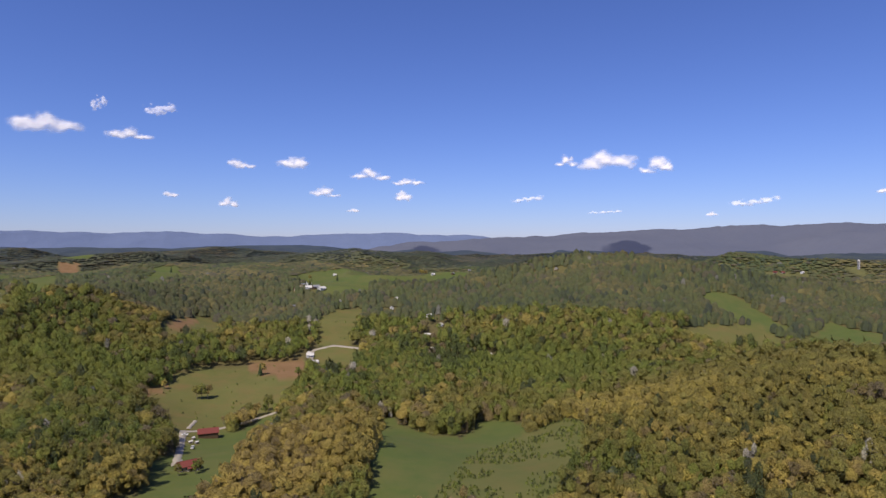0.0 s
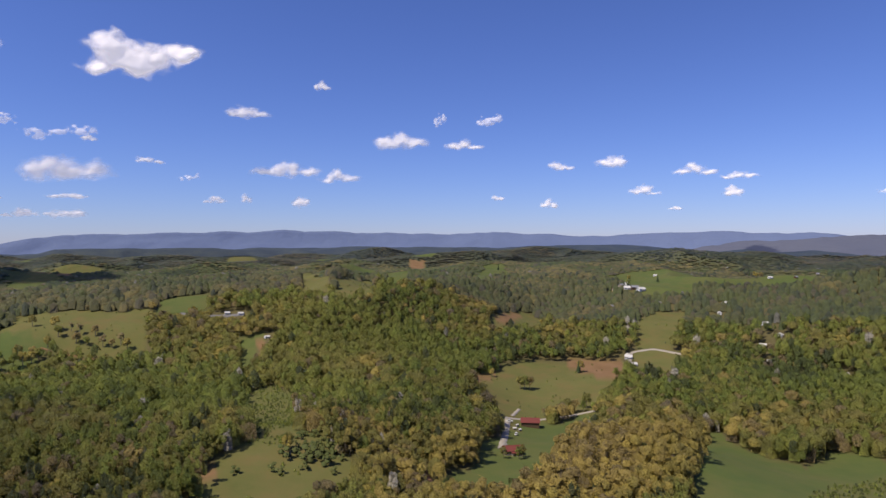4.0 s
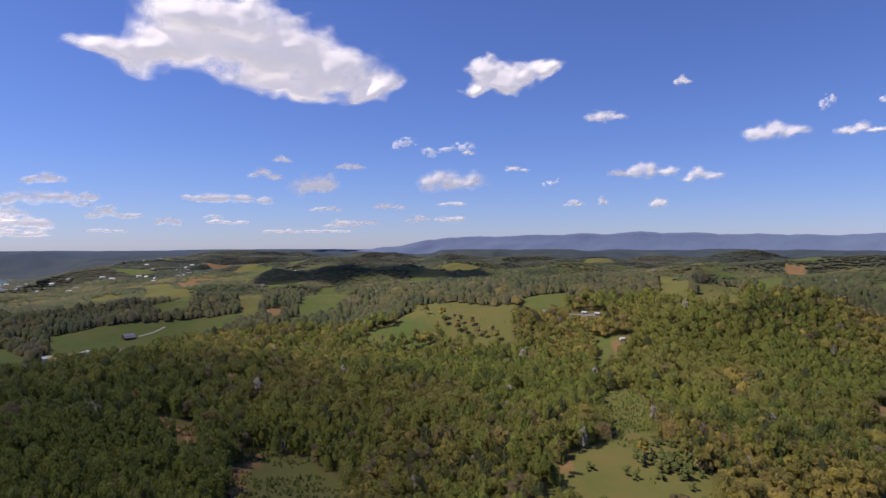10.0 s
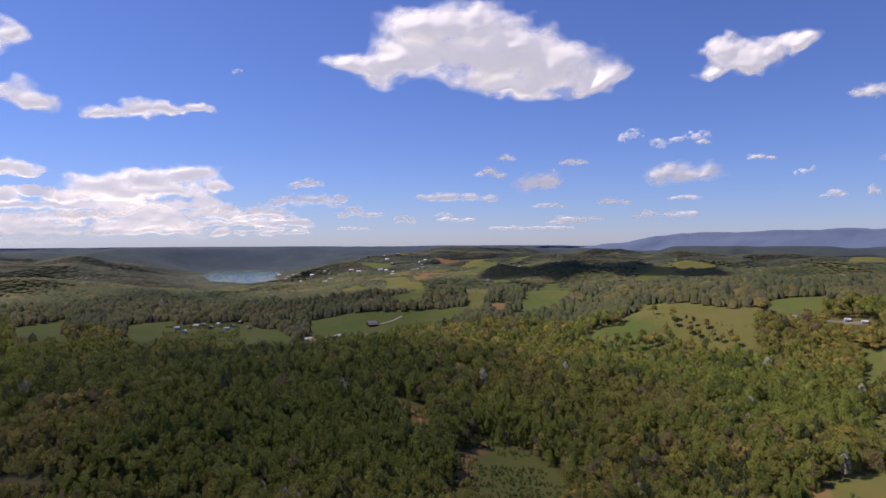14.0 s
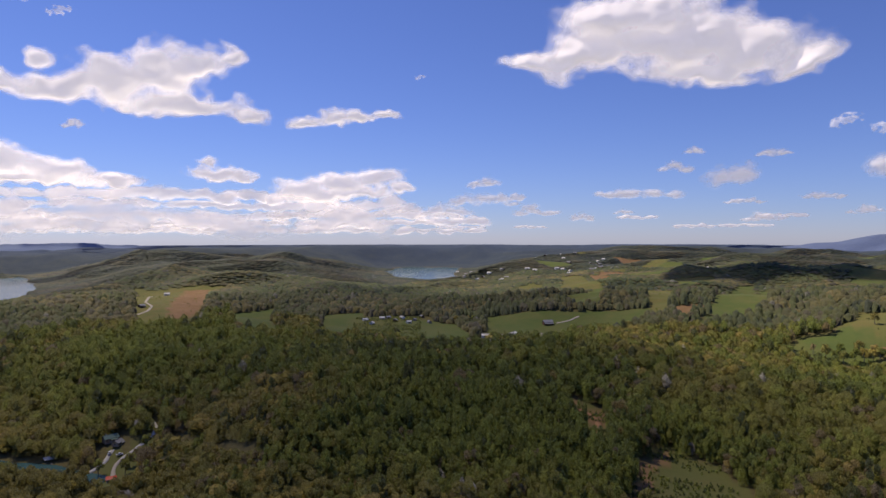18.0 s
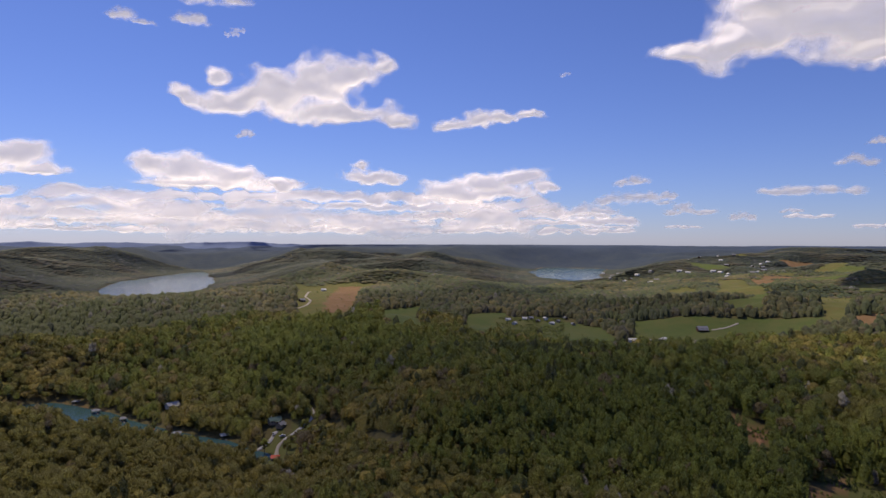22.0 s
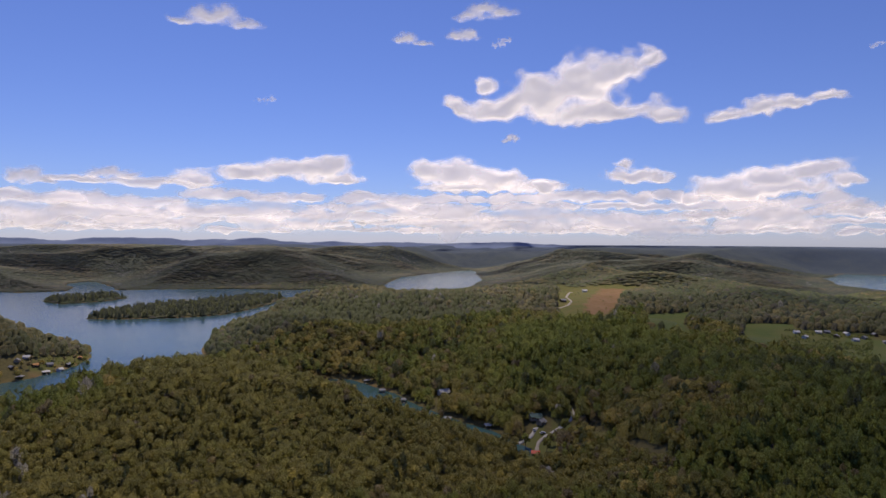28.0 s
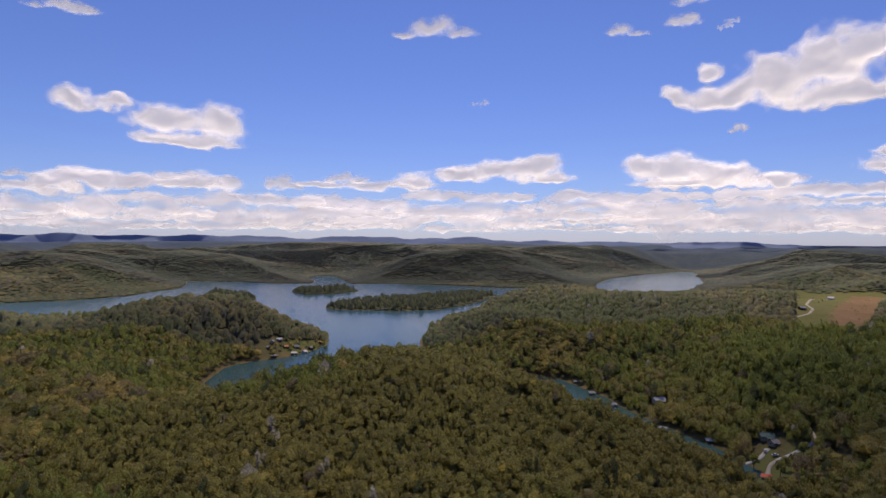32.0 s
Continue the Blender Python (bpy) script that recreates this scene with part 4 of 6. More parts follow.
def shade_cloud(x, y, z, wide, deep, turn, seed, material=None):
    """An unseen flat cloud sheet set overhead so that its ragged shadow falls on the slopes at x, y: half widths across
    and along, and a turn.
    """
    h = z / math.tan(radians(SUN_HEIGHT))
    k = np.linspace(-1.15, 1.15, 61)
    u, v = [q.ravel() for q in np.meshgrid(k, k)]
    far = np.hypot(u, v)
    thick = 1.1 * (1 - far ** 2) + 0.9 * fbm(u * 2.1, v * 1.6, 4, seed)
    top = np.stack([u * wide, v * deep, 0.2 * wide * np.sqrt(np.clip(thick, 0, 1))], 1)
    quads = grid_faces(61, 61)
    quads = quads[thick[quads].max(1) > -0.2]
    ob = tagged(new("cloud", cloud_mesh("cloud", top, quads, thick, material or M_SHADE)), "unseen cloud sheet set overhead to cast its shadow", "cloud", "fair-weather clouds", "structure")
    ob.matrix_basis = pose(x - h * math.sin(radians(SUN_BEARING)), y + h * math.cos(radians(SUN_BEARING)), z, 0, 0, turn)


def dimming_veil(x, y, z, wide, deep, turn):
    """An unseen thin sheet added overhead to dim the sun over the slopes at x, y: half widths across and along, and a
    turn.
    """
    h = z / math.tan(radians(SUN_HEIGHT))
    k = np.linspace(-1, 1, 61)
    u, v = [q.ravel() for q in np.meshgrid(k, k)]
    far = np.hypot(u, v)
    thick = 1.15 * (1 - far ** 2) + 0.1 * fbm(u * 3, v * 3, 3, 41)
    top = np.stack([u * wide, v * deep, 40 * np.sqrt(np.clip(1 - far, 0, 1))], 1)
    quads = grid_faces(61, 61)
    quads = quads[far[quads].min(1) < 1]
    ob = tagged(new("cloud", cloud_mesh("cloud", top, quads, thick, M_THIN)), "unseen thin sheet added overhead to dim the sun", "cloud", "fair-weather clouds", "structure")
    ob.matrix_basis = pose(x - h * math.sin(radians(SUN_BEARING)), y + h * math.cos(radians(SUN_BEARING)), z, 0, 0, turn)

# the larger clouds: lobes of bearing, height, half width and half height in degrees
cloud(((77.4, 16.39, 9.7, 3.54), (82.01, 18.24, 5.09, 2.3), (77.89, 18.85, 5.13, 1.93), (88.06, 15.63, 3.22, 1.12), (83.55, 15.64, 5.07, 2.13), (70.72, 15.36, 6.1, 2.61), (66.18, 13.77, 2.89, 1.62), (74.31, 16.84, 4.62, 3.19), (72.77, 14.0, 7.65, 1.45)))
cloud(((56.39, 15.47, 2.26, 1.16), (53.94, 14.32, 2.63, 1.69), (50.95, 15.29, 2.09, 0.95), (57.08, 13.64, 1.64, 0.82), (55.18, 14.58, 2.67, 1.52)))
cloud(((128.17, 11.63, 4.34, 1.57), (124.11, 12.66, 4.02, 2.51), (120.63, 13.57, 3.93, 2.93), (117.74, 14.74, 3.35, 1.94), (114.92, 15.28, 1.77, 1.18), (119.16, 11.15, 6.29, 1.44), (113.49, 10.39, 2.06, 1.03), (129.47, 13.85, 1.28, 0.87), (132.03, 11.91, 1.8, 0.79)))
cloud(((108.62, 10.3, 2.14, 0.91), (106.12, 10.77, 1.84, 1.06), (104.11, 10.8, 1.58, 0.69), (101.62, 11.1, 1.95, 0.68)))
cloud(((182.59, 10.71, 2.1, 1.19), (179.64, 10.6, 1.62, 0.88), (176.09, 9.44, 3.22, 1.55), (171.65, 9.42, 2.84, 1.88), (174.35, 7.86, 5.29, 0.75)))
cloud(((116.34, 5.58, 2.85, 0.98), (116.81, 6.74, 1.14, 0.58), (113.93, 5.35, 1.65, 0.69)))
cloud(((108.98, 4.32, 3.02, 1.32), (105.42, 5.11, 3.07, 1.32), (102.34, 5.49, 2.83, 1.33), (107.46, 3.73, 4.06, 0.71), (104.4, 4.1, 4.61, 0.82), (100.28, 4.62, 1.55, 0.61)))
cloud(((131.71, 5.93, 4.49, 1.48), (134.24, 6.4, 2.12, 1.09), (127.82, 5.48, 2.83, 1.17), (124.06, 4.95, 1.72, 0.56), (130.96, 4.75, 5.7, 0.7)))
cloud(((147.43, 6.13, 2.9, 1.28), (143.99, 6.23, 3.48, 1.4), (150.29, 5.64, 2.82, 0.88), (154.87, 5.13, 2.67, 1.04), (142.49, 5.16, 3.01, 0.61)))
cloud(((181.84, 4.54, 3.11, 1.07), (178.63, 4.47, 3.3, 1.1), (174.35, 4.42, 3.98, 1.04), (184.12, 3.98, 2.6, 0.96)))
# smaller clouds: bearing, height of the base, width, height, all in degrees
heap(32.3, 7.99, 4.61, 2.12)
heap(26.5, 8.00, 3.14, 1.08)
heap(17.8, 6.09, 2.10, 0.97)
heap(13.5, 5.97, 2.68, 1.63)
heap(6.6, 5.23, 3.46, 1.22)
heap(3.3, 4.85, 2.98, 0.82)
heap(18.9, 2.66, 1.48, 1.17)
heap(23.5, 3.52, 1.17, 0.61)
heap(3.6, 3.21, 1.44, 1.33)
heap(10.7, 3.77, 2.59, 0.91)
heap(-14.6, 5.93, 4.11, 2.31)
heap(-18.8, 5.47, 2.87, 1.83)
heap(-11.1, 6.36, 1.74, 1.29)
heap(8.2, 2.42, 1.01, 0.51)
heap(-23.2, 1.91, 0.87, 0.47)
heap(-35.3, 3.33, 1.38, 0.63)
heap(45.7, 10.48, 3.62, 1.32)
heap(59.3, 3.28, 2.74, 0.75)
heap(62.5, 1.86, 2.48, 0.77)
heap(59.4, 1.73, 3.04, 1.15)
heap(53.5, 6.34, 2.12, 0.74)
heap(42.6, 5.43, 5.82, 1.68)
heap(38.0, 4.99, 3.36, 1.51)
heap(41.3, 2.75, 1.57, 1.35)
heap(48.4, 3.18, 1.92, 0.68)
heap(45.9, 3.21, 1.03, 0.88)
heap(39.3, 13.05, 1.49, 1.05)
heap(57.9, 7.89, 1.10, 0.61)
heap(71.6, 3.94, 4.54, 2.66)
heap(76.1, 5.59, 2.72, 1.15)
heap(79.3, 3.41, 8.24, 1.41)
heap(68.6, 6.57, 2.84, 0.89)
heap(74.6, 7.08, 1.57, 0.86)
heap(89.9, 3.35, 2.12, 1.06)
heap(88.0, 2.06, 4.61, 1.13)
heap(84.0, 1.49, 2.20, 1.27)
heap(59.3, 4.54, 6.17, 2.65)
heap(65.2, 3.09, 3.37, 0.81)
heap(70.8, 2.86, 3.37, 0.70)
heap(69.2, 1.36, 3.66, 1.00)
heap(80.4, 2.13, 2.13, 0.56)
heap(92.9, 2.88, 7.85, 1.68)
heap(92.7, 4.66, 3.01, 1.08)
heap(109.9, 1.82, 4.35, 1.21)
heap(105.5, 1.79, 5.95, 1.45)
heap(100.3, 2.17, 4.34, 1.65)
heap(96.3, 1.97, 4.59, 1.46)
heap(126.9, 8.65, 1.44, 1.07)
heap(153.2, 17.33, 7.78, 2.16)
heap(136.2, 16.87, 3.49, 1.30)
heap(131.3, 17.19, 3.19, 1.57)
heap(129.1, 19.01, 5.88, 2.25)
heap(160.8, 4.54, 4.04, 1.63)
heap(166.4, 3.92, 3.97, 1.63)
heap(186.3, 4.30, 2.12, 1.06)
heap(183.1, 16.72, 5.65, 1.39)
wisp(24.3, 9.97, 2.35, 1.45)
wisp(-7.8, 3.18, 2.53, 0.87)
wisp(-26.3, 2.60, 3.53, 0.92)
wisp(-14.5, 2.21, 2.91, 0.40)
wisp(28.7, 10.04, 1.19, 1.52)
wisp(50.5, 4.91, 1.77, 0.95)
wisp(59.8, 7.79, 4.48, 1.35)
wisp(63.8, 8.25, 2.21, 1.47)
wisp(148.8, 11.40, 1.67, 1.13)
wisp(127.8, 16.77, 1.79, 1.12)
wisp(98.5, 14.15, 1.01, 0.65)
cloud_bank("cloud_haze", "pale layer of cloud far off along the horizon", ((0.3, 3.2, 26, 1.0), (1.0, 3.6, 30, 1.0)), 92, 206, 8, 0.08, M_WISP)
cloud_bank("cloud_bank", "banks of white cumulus low over the horizon",
           ((0.6, 1.0, 6.0, 1.0), (1.1, 1.1, 6.5, 1.0), (1.7, 1.3, 7.0, 1.0), (2.4, 1.5, 8.0, 0.95), (3.2, 1.7, 8.0, 0.85), (4.2, 1.6, 8.0, 0.55)), 88, 194, 5)
cloud_bank("cloud_bank", "scattered low white cumulus over the horizon", ((1.0, 0.35, 2.4, 0.5), (1.8, 0.45, 2.6, 0.4)), 55, 95, 6)
# out of view: sheets set where their shadows darken ridges and slopes
shade_cloud(*at(70.5, 1600), 1700, 170, 130, 70, 3)
shade_cloud(*at(65.5, 1620), 1700, 170, 130, 65, 21)
shade_cloud(*at(60.5, 1640), 1700, 170, 120, 60, 8)
shade_cloud(*at(46, 2250), 1750, 130, 90, 46, 4)
shade_cloud(*at(-16.5, 3600), 1700, 130, 110, -16, 5, M_DIM)
shade_cloud(*at(1, 3700), 1750, 80, 100, 1, 6, M_DIM)
shade_cloud(*at(152, 2500), 1900, 160, 140, 152, 9, M_DIM)
shade_cloud(*at(168, 2700), 1900, 260, 150, 168, 12, M_DIM)
shade_cloud(*at(130, 2700), 1900, 300, 160, 130, 14, M_DIM)
# unseen sheets added overhead to darken these slopes
dimming_veil(*at(160, 450), 1500, 850, 650, 160)
dimming_veil(*at(93, 390), 1200, 350, 320, 92)
dimming_veil(*at(152, 1750), 2200, 1300, 850, 152)
dimming_veil(*at(98, 1000), 1800, 520, 480, 98)


# ---- things ----
def z_at(x, y):
    return float(land(np.array([x]), np.array([y]))[0][0])


def part(name, bm, material, parent, label=""):
    """Links a bmesh as one mesh object under a thing or a part."""
    me = bpy.data.meshes.new(name)
    bm.to_mesh(me)
    bm.free()
    me.materials.append(material)
    ob = new(name, me)
    ob.parent = parent
    return tagged(ob, label)


def block(sx, sy, sz, x=0.0, y=0.0, z=0.0, bevel=0.0, bm=None):
    """A box standing on z, with softened edges."""
    bm = bm or bmesh.new()
    made = bmesh.ops.create_cube(bm, size=1.0)["verts"]
    bmesh.ops.scale(bm, vec=(sx, sy, sz), verts=made)
    bmesh.ops.translate(bm, vec=(x, y, z + sz / 2), verts=made)
    if bevel:
        bmesh.ops.bevel(bm, geom=list({e for v in made for e in v.link_edges}), offset=bevel, segments=1, affect="EDGES")
    return bm


def rod(r0, r1, a, b, sides=7):
    """A tapered round bar from a to b."""
    bm = bmesh.new()
    a, b = Vector(a), Vector(b)
    made = bmesh.ops.create_cone(bm, cap_ends=True, segments=sides, radius1=r0, radius2=r1, depth=(b - a).length)["verts"]
    bmesh.ops.transform(bm, matrix=Matrix.Translation((a + b) / 2) @ (b - a).to_track_quat("Z", "Y").to_matrix().to_4x4(), verts=made)
    return bm


def prism(points, y0, y1):
    """A shape in the x-z plane drawn out along y."""
    bm = bmesh.new()
    front = [bm.verts.new((x, y0, z)) for x, z in points]
    back = [bm.verts.new((x, y1, z)) for x, z in points]
    bm.faces.new(front)
    bm.faces.new(back[::-1])
    for k in range(len(points)):
        j = (k + 1) % len(points)
        bm.faces.new((front[j], front[k], back[k], back[j]))
    bmesh.ops.recalc_face_normals(bm, faces=bm.faces)
    return bm


def roof_slab(w, rise, length, over, z, thick=0.18, half=None):
    """Two slopes of a gable roof over a body w wide, ridge along y; half: one slope alone (-1 or 1)."""
    h = w / 2 + over
    drop = rise * over / (w / 2)
    if half is None:
        pts = [(-h, z - drop), (0, z + rise), (h, z - drop), (h, z - drop + thick), (0, z + rise + thick), (-h, z - drop + thick)]
    else:
        pts = [(0, z + rise), (half * h, z - drop), (half * h, z - drop + thick), (0, z + rise + thick)]
    return prism(pts, -length / 2 - over, length / 2 + over)


def hip_roof(w, d, rise, over, z):
    bm = bmesh.new()
    a, b = w / 2 + over, d / 2 + over
    low = [bm.verts.new(p) for p in ((-a, -b, z), (a, -b, z), (a, b, z), (-a, b, z))]
    k = max(0.0, a - b) * 0.8 + 0.2
    ridge = [bm.verts.new((-k, 0, z + rise)), bm.verts.new((k, 0, z + rise))]
    bm.faces.new(low[::-1])
    bm.faces.new((low[0], low[1], ridge[1], ridge[0]))
    bm.faces.new((low[2], low[3], ridge[0], ridge[1]))
    bm.faces.new((low[1], low[2], ridge[1]))
    bm.faces.new((low[3], low[0], ridge[0]))
    bmesh.ops.recalc_face_normals(bm, faces=bm.faces)
    return bm


M_WHITE = plain("white_siding", (0.78, 0.78, 0.76), (0.62, 0.62, 0.6), 2.0, 0.6)
M_TAN = plain("tan_siding", (0.42, 0.36, 0.27), (0.34, 0.29, 0.22), 2.0, 0.7)
M_LOG = plain("dark_wood", (0.10, 0.065, 0.04), (0.16, 0.105, 0.065), 1.5, 0.8)
M_GREY_ROOF = plain("grey_shingles", (0.30, 0.30, 0.31), (0.22, 0.22, 0.23), 1.2, 0.9)
M_PALE_ROOF = plain("pale_metal_roof", (0.68, 0.66, 0.62), (0.56, 0.54, 0.51), 2.0, 0.7)
M_RED_ROOF = plain("red_metal_roof", (0.21, 0.052, 0.04), (0.16, 0.05, 0.042), 2.5, 0.6)
M_BRIGHT_RED = plain("bright_red_roof", (0.62, 0.09, 0.045), (0.50, 0.08, 0.045), 2.0, 0.5)
M_GREEN_ROOF = plain("green_metal_roof", (0.10, 0.17, 0.14), (0.13, 0.2, 0.17), 2.0, 0.5)
M_ORANGE_ROOF = plain("orange_roof", (0.55, 0.26, 0.08), (0.45, 0.2, 0.07), 1.0, 0.7)
M_CONCRETE = plain("concrete", (0.5, 0.48, 0.44), (0.4, 0.38, 0.35), 2.0, 0.9)
M_GRAVEL = plain("pale_gravel", (0.42, 0.38, 0.32), (0.32, 0.28, 0.22), 3.0, 1.0, 0.0, 0.05)
M_CLAY = plain("orange_clay", (0.34, 0.18, 0.09), (0.26, 0.15, 0.08), 3.0, 1.0, 0.0, 0.05)
M_TAR = plain("worn_asphalt", (0.16, 0.155, 0.15), (0.22, 0.215, 0.21), 3.0, 0.9)
M_DECK = plain("weathered_deck", (0.30, 0.27, 0.23), (0.22, 0.2, 0.17), 1.2, 0.9)
M_TYRE = plain("black_rubber", (0.02, 0.02, 0.02), (0.03, 0.03, 0.03), 0.5, 0.9)
M_PAINT = plain("white_car_paint", (0.75, 0.75, 0.76), (0.7, 0.7, 0.71), 1.0, 0.3)
glass_nodes = Nodes("window_glass", 0.05, 0.5)
M_GLASS = glass_nodes.color((0.03, 0.035, 0.04))

for name, wide, line in ROADS:                # strips of gravel, clay or concrete a hand above the soil
    pts = []
    for (ax, ay), (bx, by) in zip(line, line[1:]):
        n = max(2, int(math.hypot(bx - ax, by - ay) / 3))
        pts += [(ax + (bx - ax) * k / n, ay + (by - ay) * k / n) for k in range(n)]
    pts = np.array(pts + [line[-1]], float)
    for _ in range(3):
        pts[1:-1] = (pts[:-2] + 2 * pts[1:-1] + pts[2:]) / 4
    along = np.gradient(pts, axis=0)
    along /= np.linalg.norm(along, axis=1)[:, None] + 1e-9
    side = np.stack([-along[:, 1], along[:, 0]], 1) * wide / 2 * (1 + 0.15 * np.sin(np.arange(len(pts)) * 1.7))[:, None]
    rows = []
    for k, lift in ((1.15, -0.5), (1.0, 0.35), (0.0, 0.42), (-1.0, 0.35), (-1.15, -0.5)):
        q = pts + side * k
        rows.append(np.stack([q[:, 0], q[:, 1], land(q[:, 0], q[:, 1])[0] + lift], 1))
    m = M_CLAY if name in ("dirt_track", "woods_track") else M_TAR if name == "country_road" else M_CONCRETE if name == "concrete_drive" else M_GRAVEL
    me = mesh_of(name, np.concatenate(rows), grid_faces(5, len(pts))[:, ::-1], m, True)
    tagged(new(name, me), {M_CLAY: "narrow track of bare orange clay", M_TAR: "worn grey asphalt country road", M_CONCRETE: "pale concrete drive through the lawn"}.get(m, "pale gravel lane across the grass"), "road", kind="structure")

LOOKS = {"white": (M_WHITE, M_PALE_ROOF, "small white house with a pale metal roof"), "log": (M_LOG, M_GREY_ROOF, "dark wooden house with a grey shingle roof"),
         "green": (M_TAN, M_GREEN_ROOF, "lakeside house with a green metal roof"), "red": (M_TAN, M_RED_ROOF, "tan farmhouse with a rusty red roof"),
         "tan": (M_TAN, M_GREY_ROOF, "tan house with grey shingles among trees"), "orange": (M_LOG, M_ORANGE_ROOF, "lakeside cabin with an orange roof")}
MODELS = {}


def facing(x, y, turn):
    """Turn of a building so that its long side faces the camera's place, plus degrees."""
    return math.degrees(math.atan2(-x, y)) + 90 + turn


def stand(model, m, size):
    if model.get("set"):
        return copy_thing(model, m @ Matrix.Scale(size / model.scale[0], 4))
    model.matrix_basis = m @ Matrix.Scale(size, 4)
    model["set"] = 1
    return model


def set_down(model, x, y, turn, size=1.0, lift=0.0):
    """Places the model itself the first time, and a copy of it after."""
    return stand(model, pose(x, y, z_at(x, y) + lift, 0, 0, turn), size)


def house_model(kind):
    siding, roofing, label = LOOKS[kind]
    top = tagged(new("house"), label, "house", "country houses")
    w, d, h, rise = 8.0, 12.0, 3.4, 2.3
    body = part("wall", prism([(-w / 2, -1.2), (w / 2, -1.2), (w / 2, h), (0, h + rise), (-w / 2, h)], -d / 2, d / 2), siding, top)
    for k in (-1, 1):
        part("roof_slope", roof_slab(w, rise, d, 0.55, h, 0.2, k), roofing, top)
    part("ridge_cap", block(0.35, d + 1.1, 0.12, 0, 0, h + rise + 0.17, 0.03), roofing, top)
    part("chimney", block(0.7, 0.9, 2.0, 1.6, d * 0.25, h + 1.0, 0.04), M_CONCRETE, top)
    for side in (-1, 1):
        for y in (-4.2, -1.5, 1.5, 4.2):
            if side == -1 and y == -1.5:
                door = part("door", block(0.1, 1.0, 2.1, side * (w / 2 + 0.03), y, 0.1, 0.02), M_LOG, top)
                continue
            win = part("window", block(0.1, 1.3, 1.35, side * (w / 2 + 0.02), y, 1.0, 0.02), M_GLASS, top)
            part("frame", block(0.06, 1.6, 0.12, side * (w / 2 + 0.08), y, 0.88, 0.01), M_WHITE, win)
    for y in (-1, 1):
        part("window", block(1.2, 0.1, 1.2, 0, y * (d / 2 + 0.02), 1.2, 0.02), M_GLASS, top)
    part("porch_floor", block(2.2, 6.0, 0.25, -w / 2 - 1.1, -1.5, -0.05, 0.02), M_DECK, top)
    part("porch_roof", prism([(-w / 2 - 2.5, 2.35), (-w / 2, 2.95), (-w / 2, 3.1), (-w / 2 - 2.5, 2.5)], -4.6, 1.6), roofing, top)
    for y in (-4.3, -1.5, 1.3):
        part("porch_post", block(0.14, 0.14, 2.2, -w / 2 - 2.1, y, 0.2), M_WHITE, top)
    return top


def far_house(x, y, kind, turn, size):
    """A plainer house, for the town in the far valley."""
    key = "far " + kind
    if key not in MODELS:
        siding, roofing, label = LOOKS[kind]
        top = MODELS[key] = tagged(new("house"), label.replace("small", "distant"), "house", "houses of the town")
        part("wall", prism([(-4, -1.2), (4, -1.2), (4, 3.4), (0, 5.7), (-4, 3.4)], -6, 6), siding, top)
        for k in (-1, 1):
            part("roof_slope", roof_slab(8, 2.3, 12, 0.55, 3.4, 0.2, k), roofing, top)
            part("window", block(0.1, 3.0, 1.3, k * 4.02, 1.5, 1.0), M_GLASS, top)
    set_down(MODELS[key], x, y, facing(x, y, turn), 0.85 * size, 0.3)


def house(x, y, kind, turn, size):
    if kind not in MODELS:
        MODELS[kind] = house_model(kind)
    set_down(MODELS[kind], x, y, facing(x, y, turn), 0.85 * size, 0.3)


def barn(x, y, turn):
    """Open-fronted tobacco barn with a red metal roof."""
    top = tagged(new("barn"), "open-fronted wooden barn with a red metal roof", "barn")
    w, d, h, rise = 8.5, 13.0, 4.2, 2.2
    part("back_wall", block(0.2, d, h + 0.8, w / 2, 0, -0.8), M_LOG, top)
    for k in (-1, 1):
        part("end_wall", prism([(-w / 2, -0.8), (w / 2, -0.8), (w / 2, h), (0, h + rise), (-w / 2, h)], k * d / 2 - 0.1, k * d / 2 + 0.1), M_LOG, top)
        part("roof_slope", roof_slab(w, rise, d, 0.7, h, 0.16, k), M_RED_ROOF, top)
        for q in range(9):
            rib = roof_slab(w, rise, 0.05, 0.69, h + 0.17, 0.06, k)
            bmesh.ops.translate(rib, vec=(0, (q - 4) * 1.5, 0), verts=rib.verts)
            part("roof_rib", rib, M_RED_ROOF, top)
    for q in range(5):
        part("post", block(0.25, 0.25, h + 0.8, -w / 2, (q - 2) * d / 4.2, -0.8), M_LOG, top)
    part("front_beam", block(0.3, d, 0.6, -w / 2, 0, h - 0.7), M_LOG, top)
    part("hay_floor", block(w - 0.4, d - 0.4, 0.2, 0, 0, -0.1), M_CLAY, top)
    top.matrix_basis = pose(x, y, z_at(x, y) + 0.2, 0, 0, facing(x, y, turn) + 180)


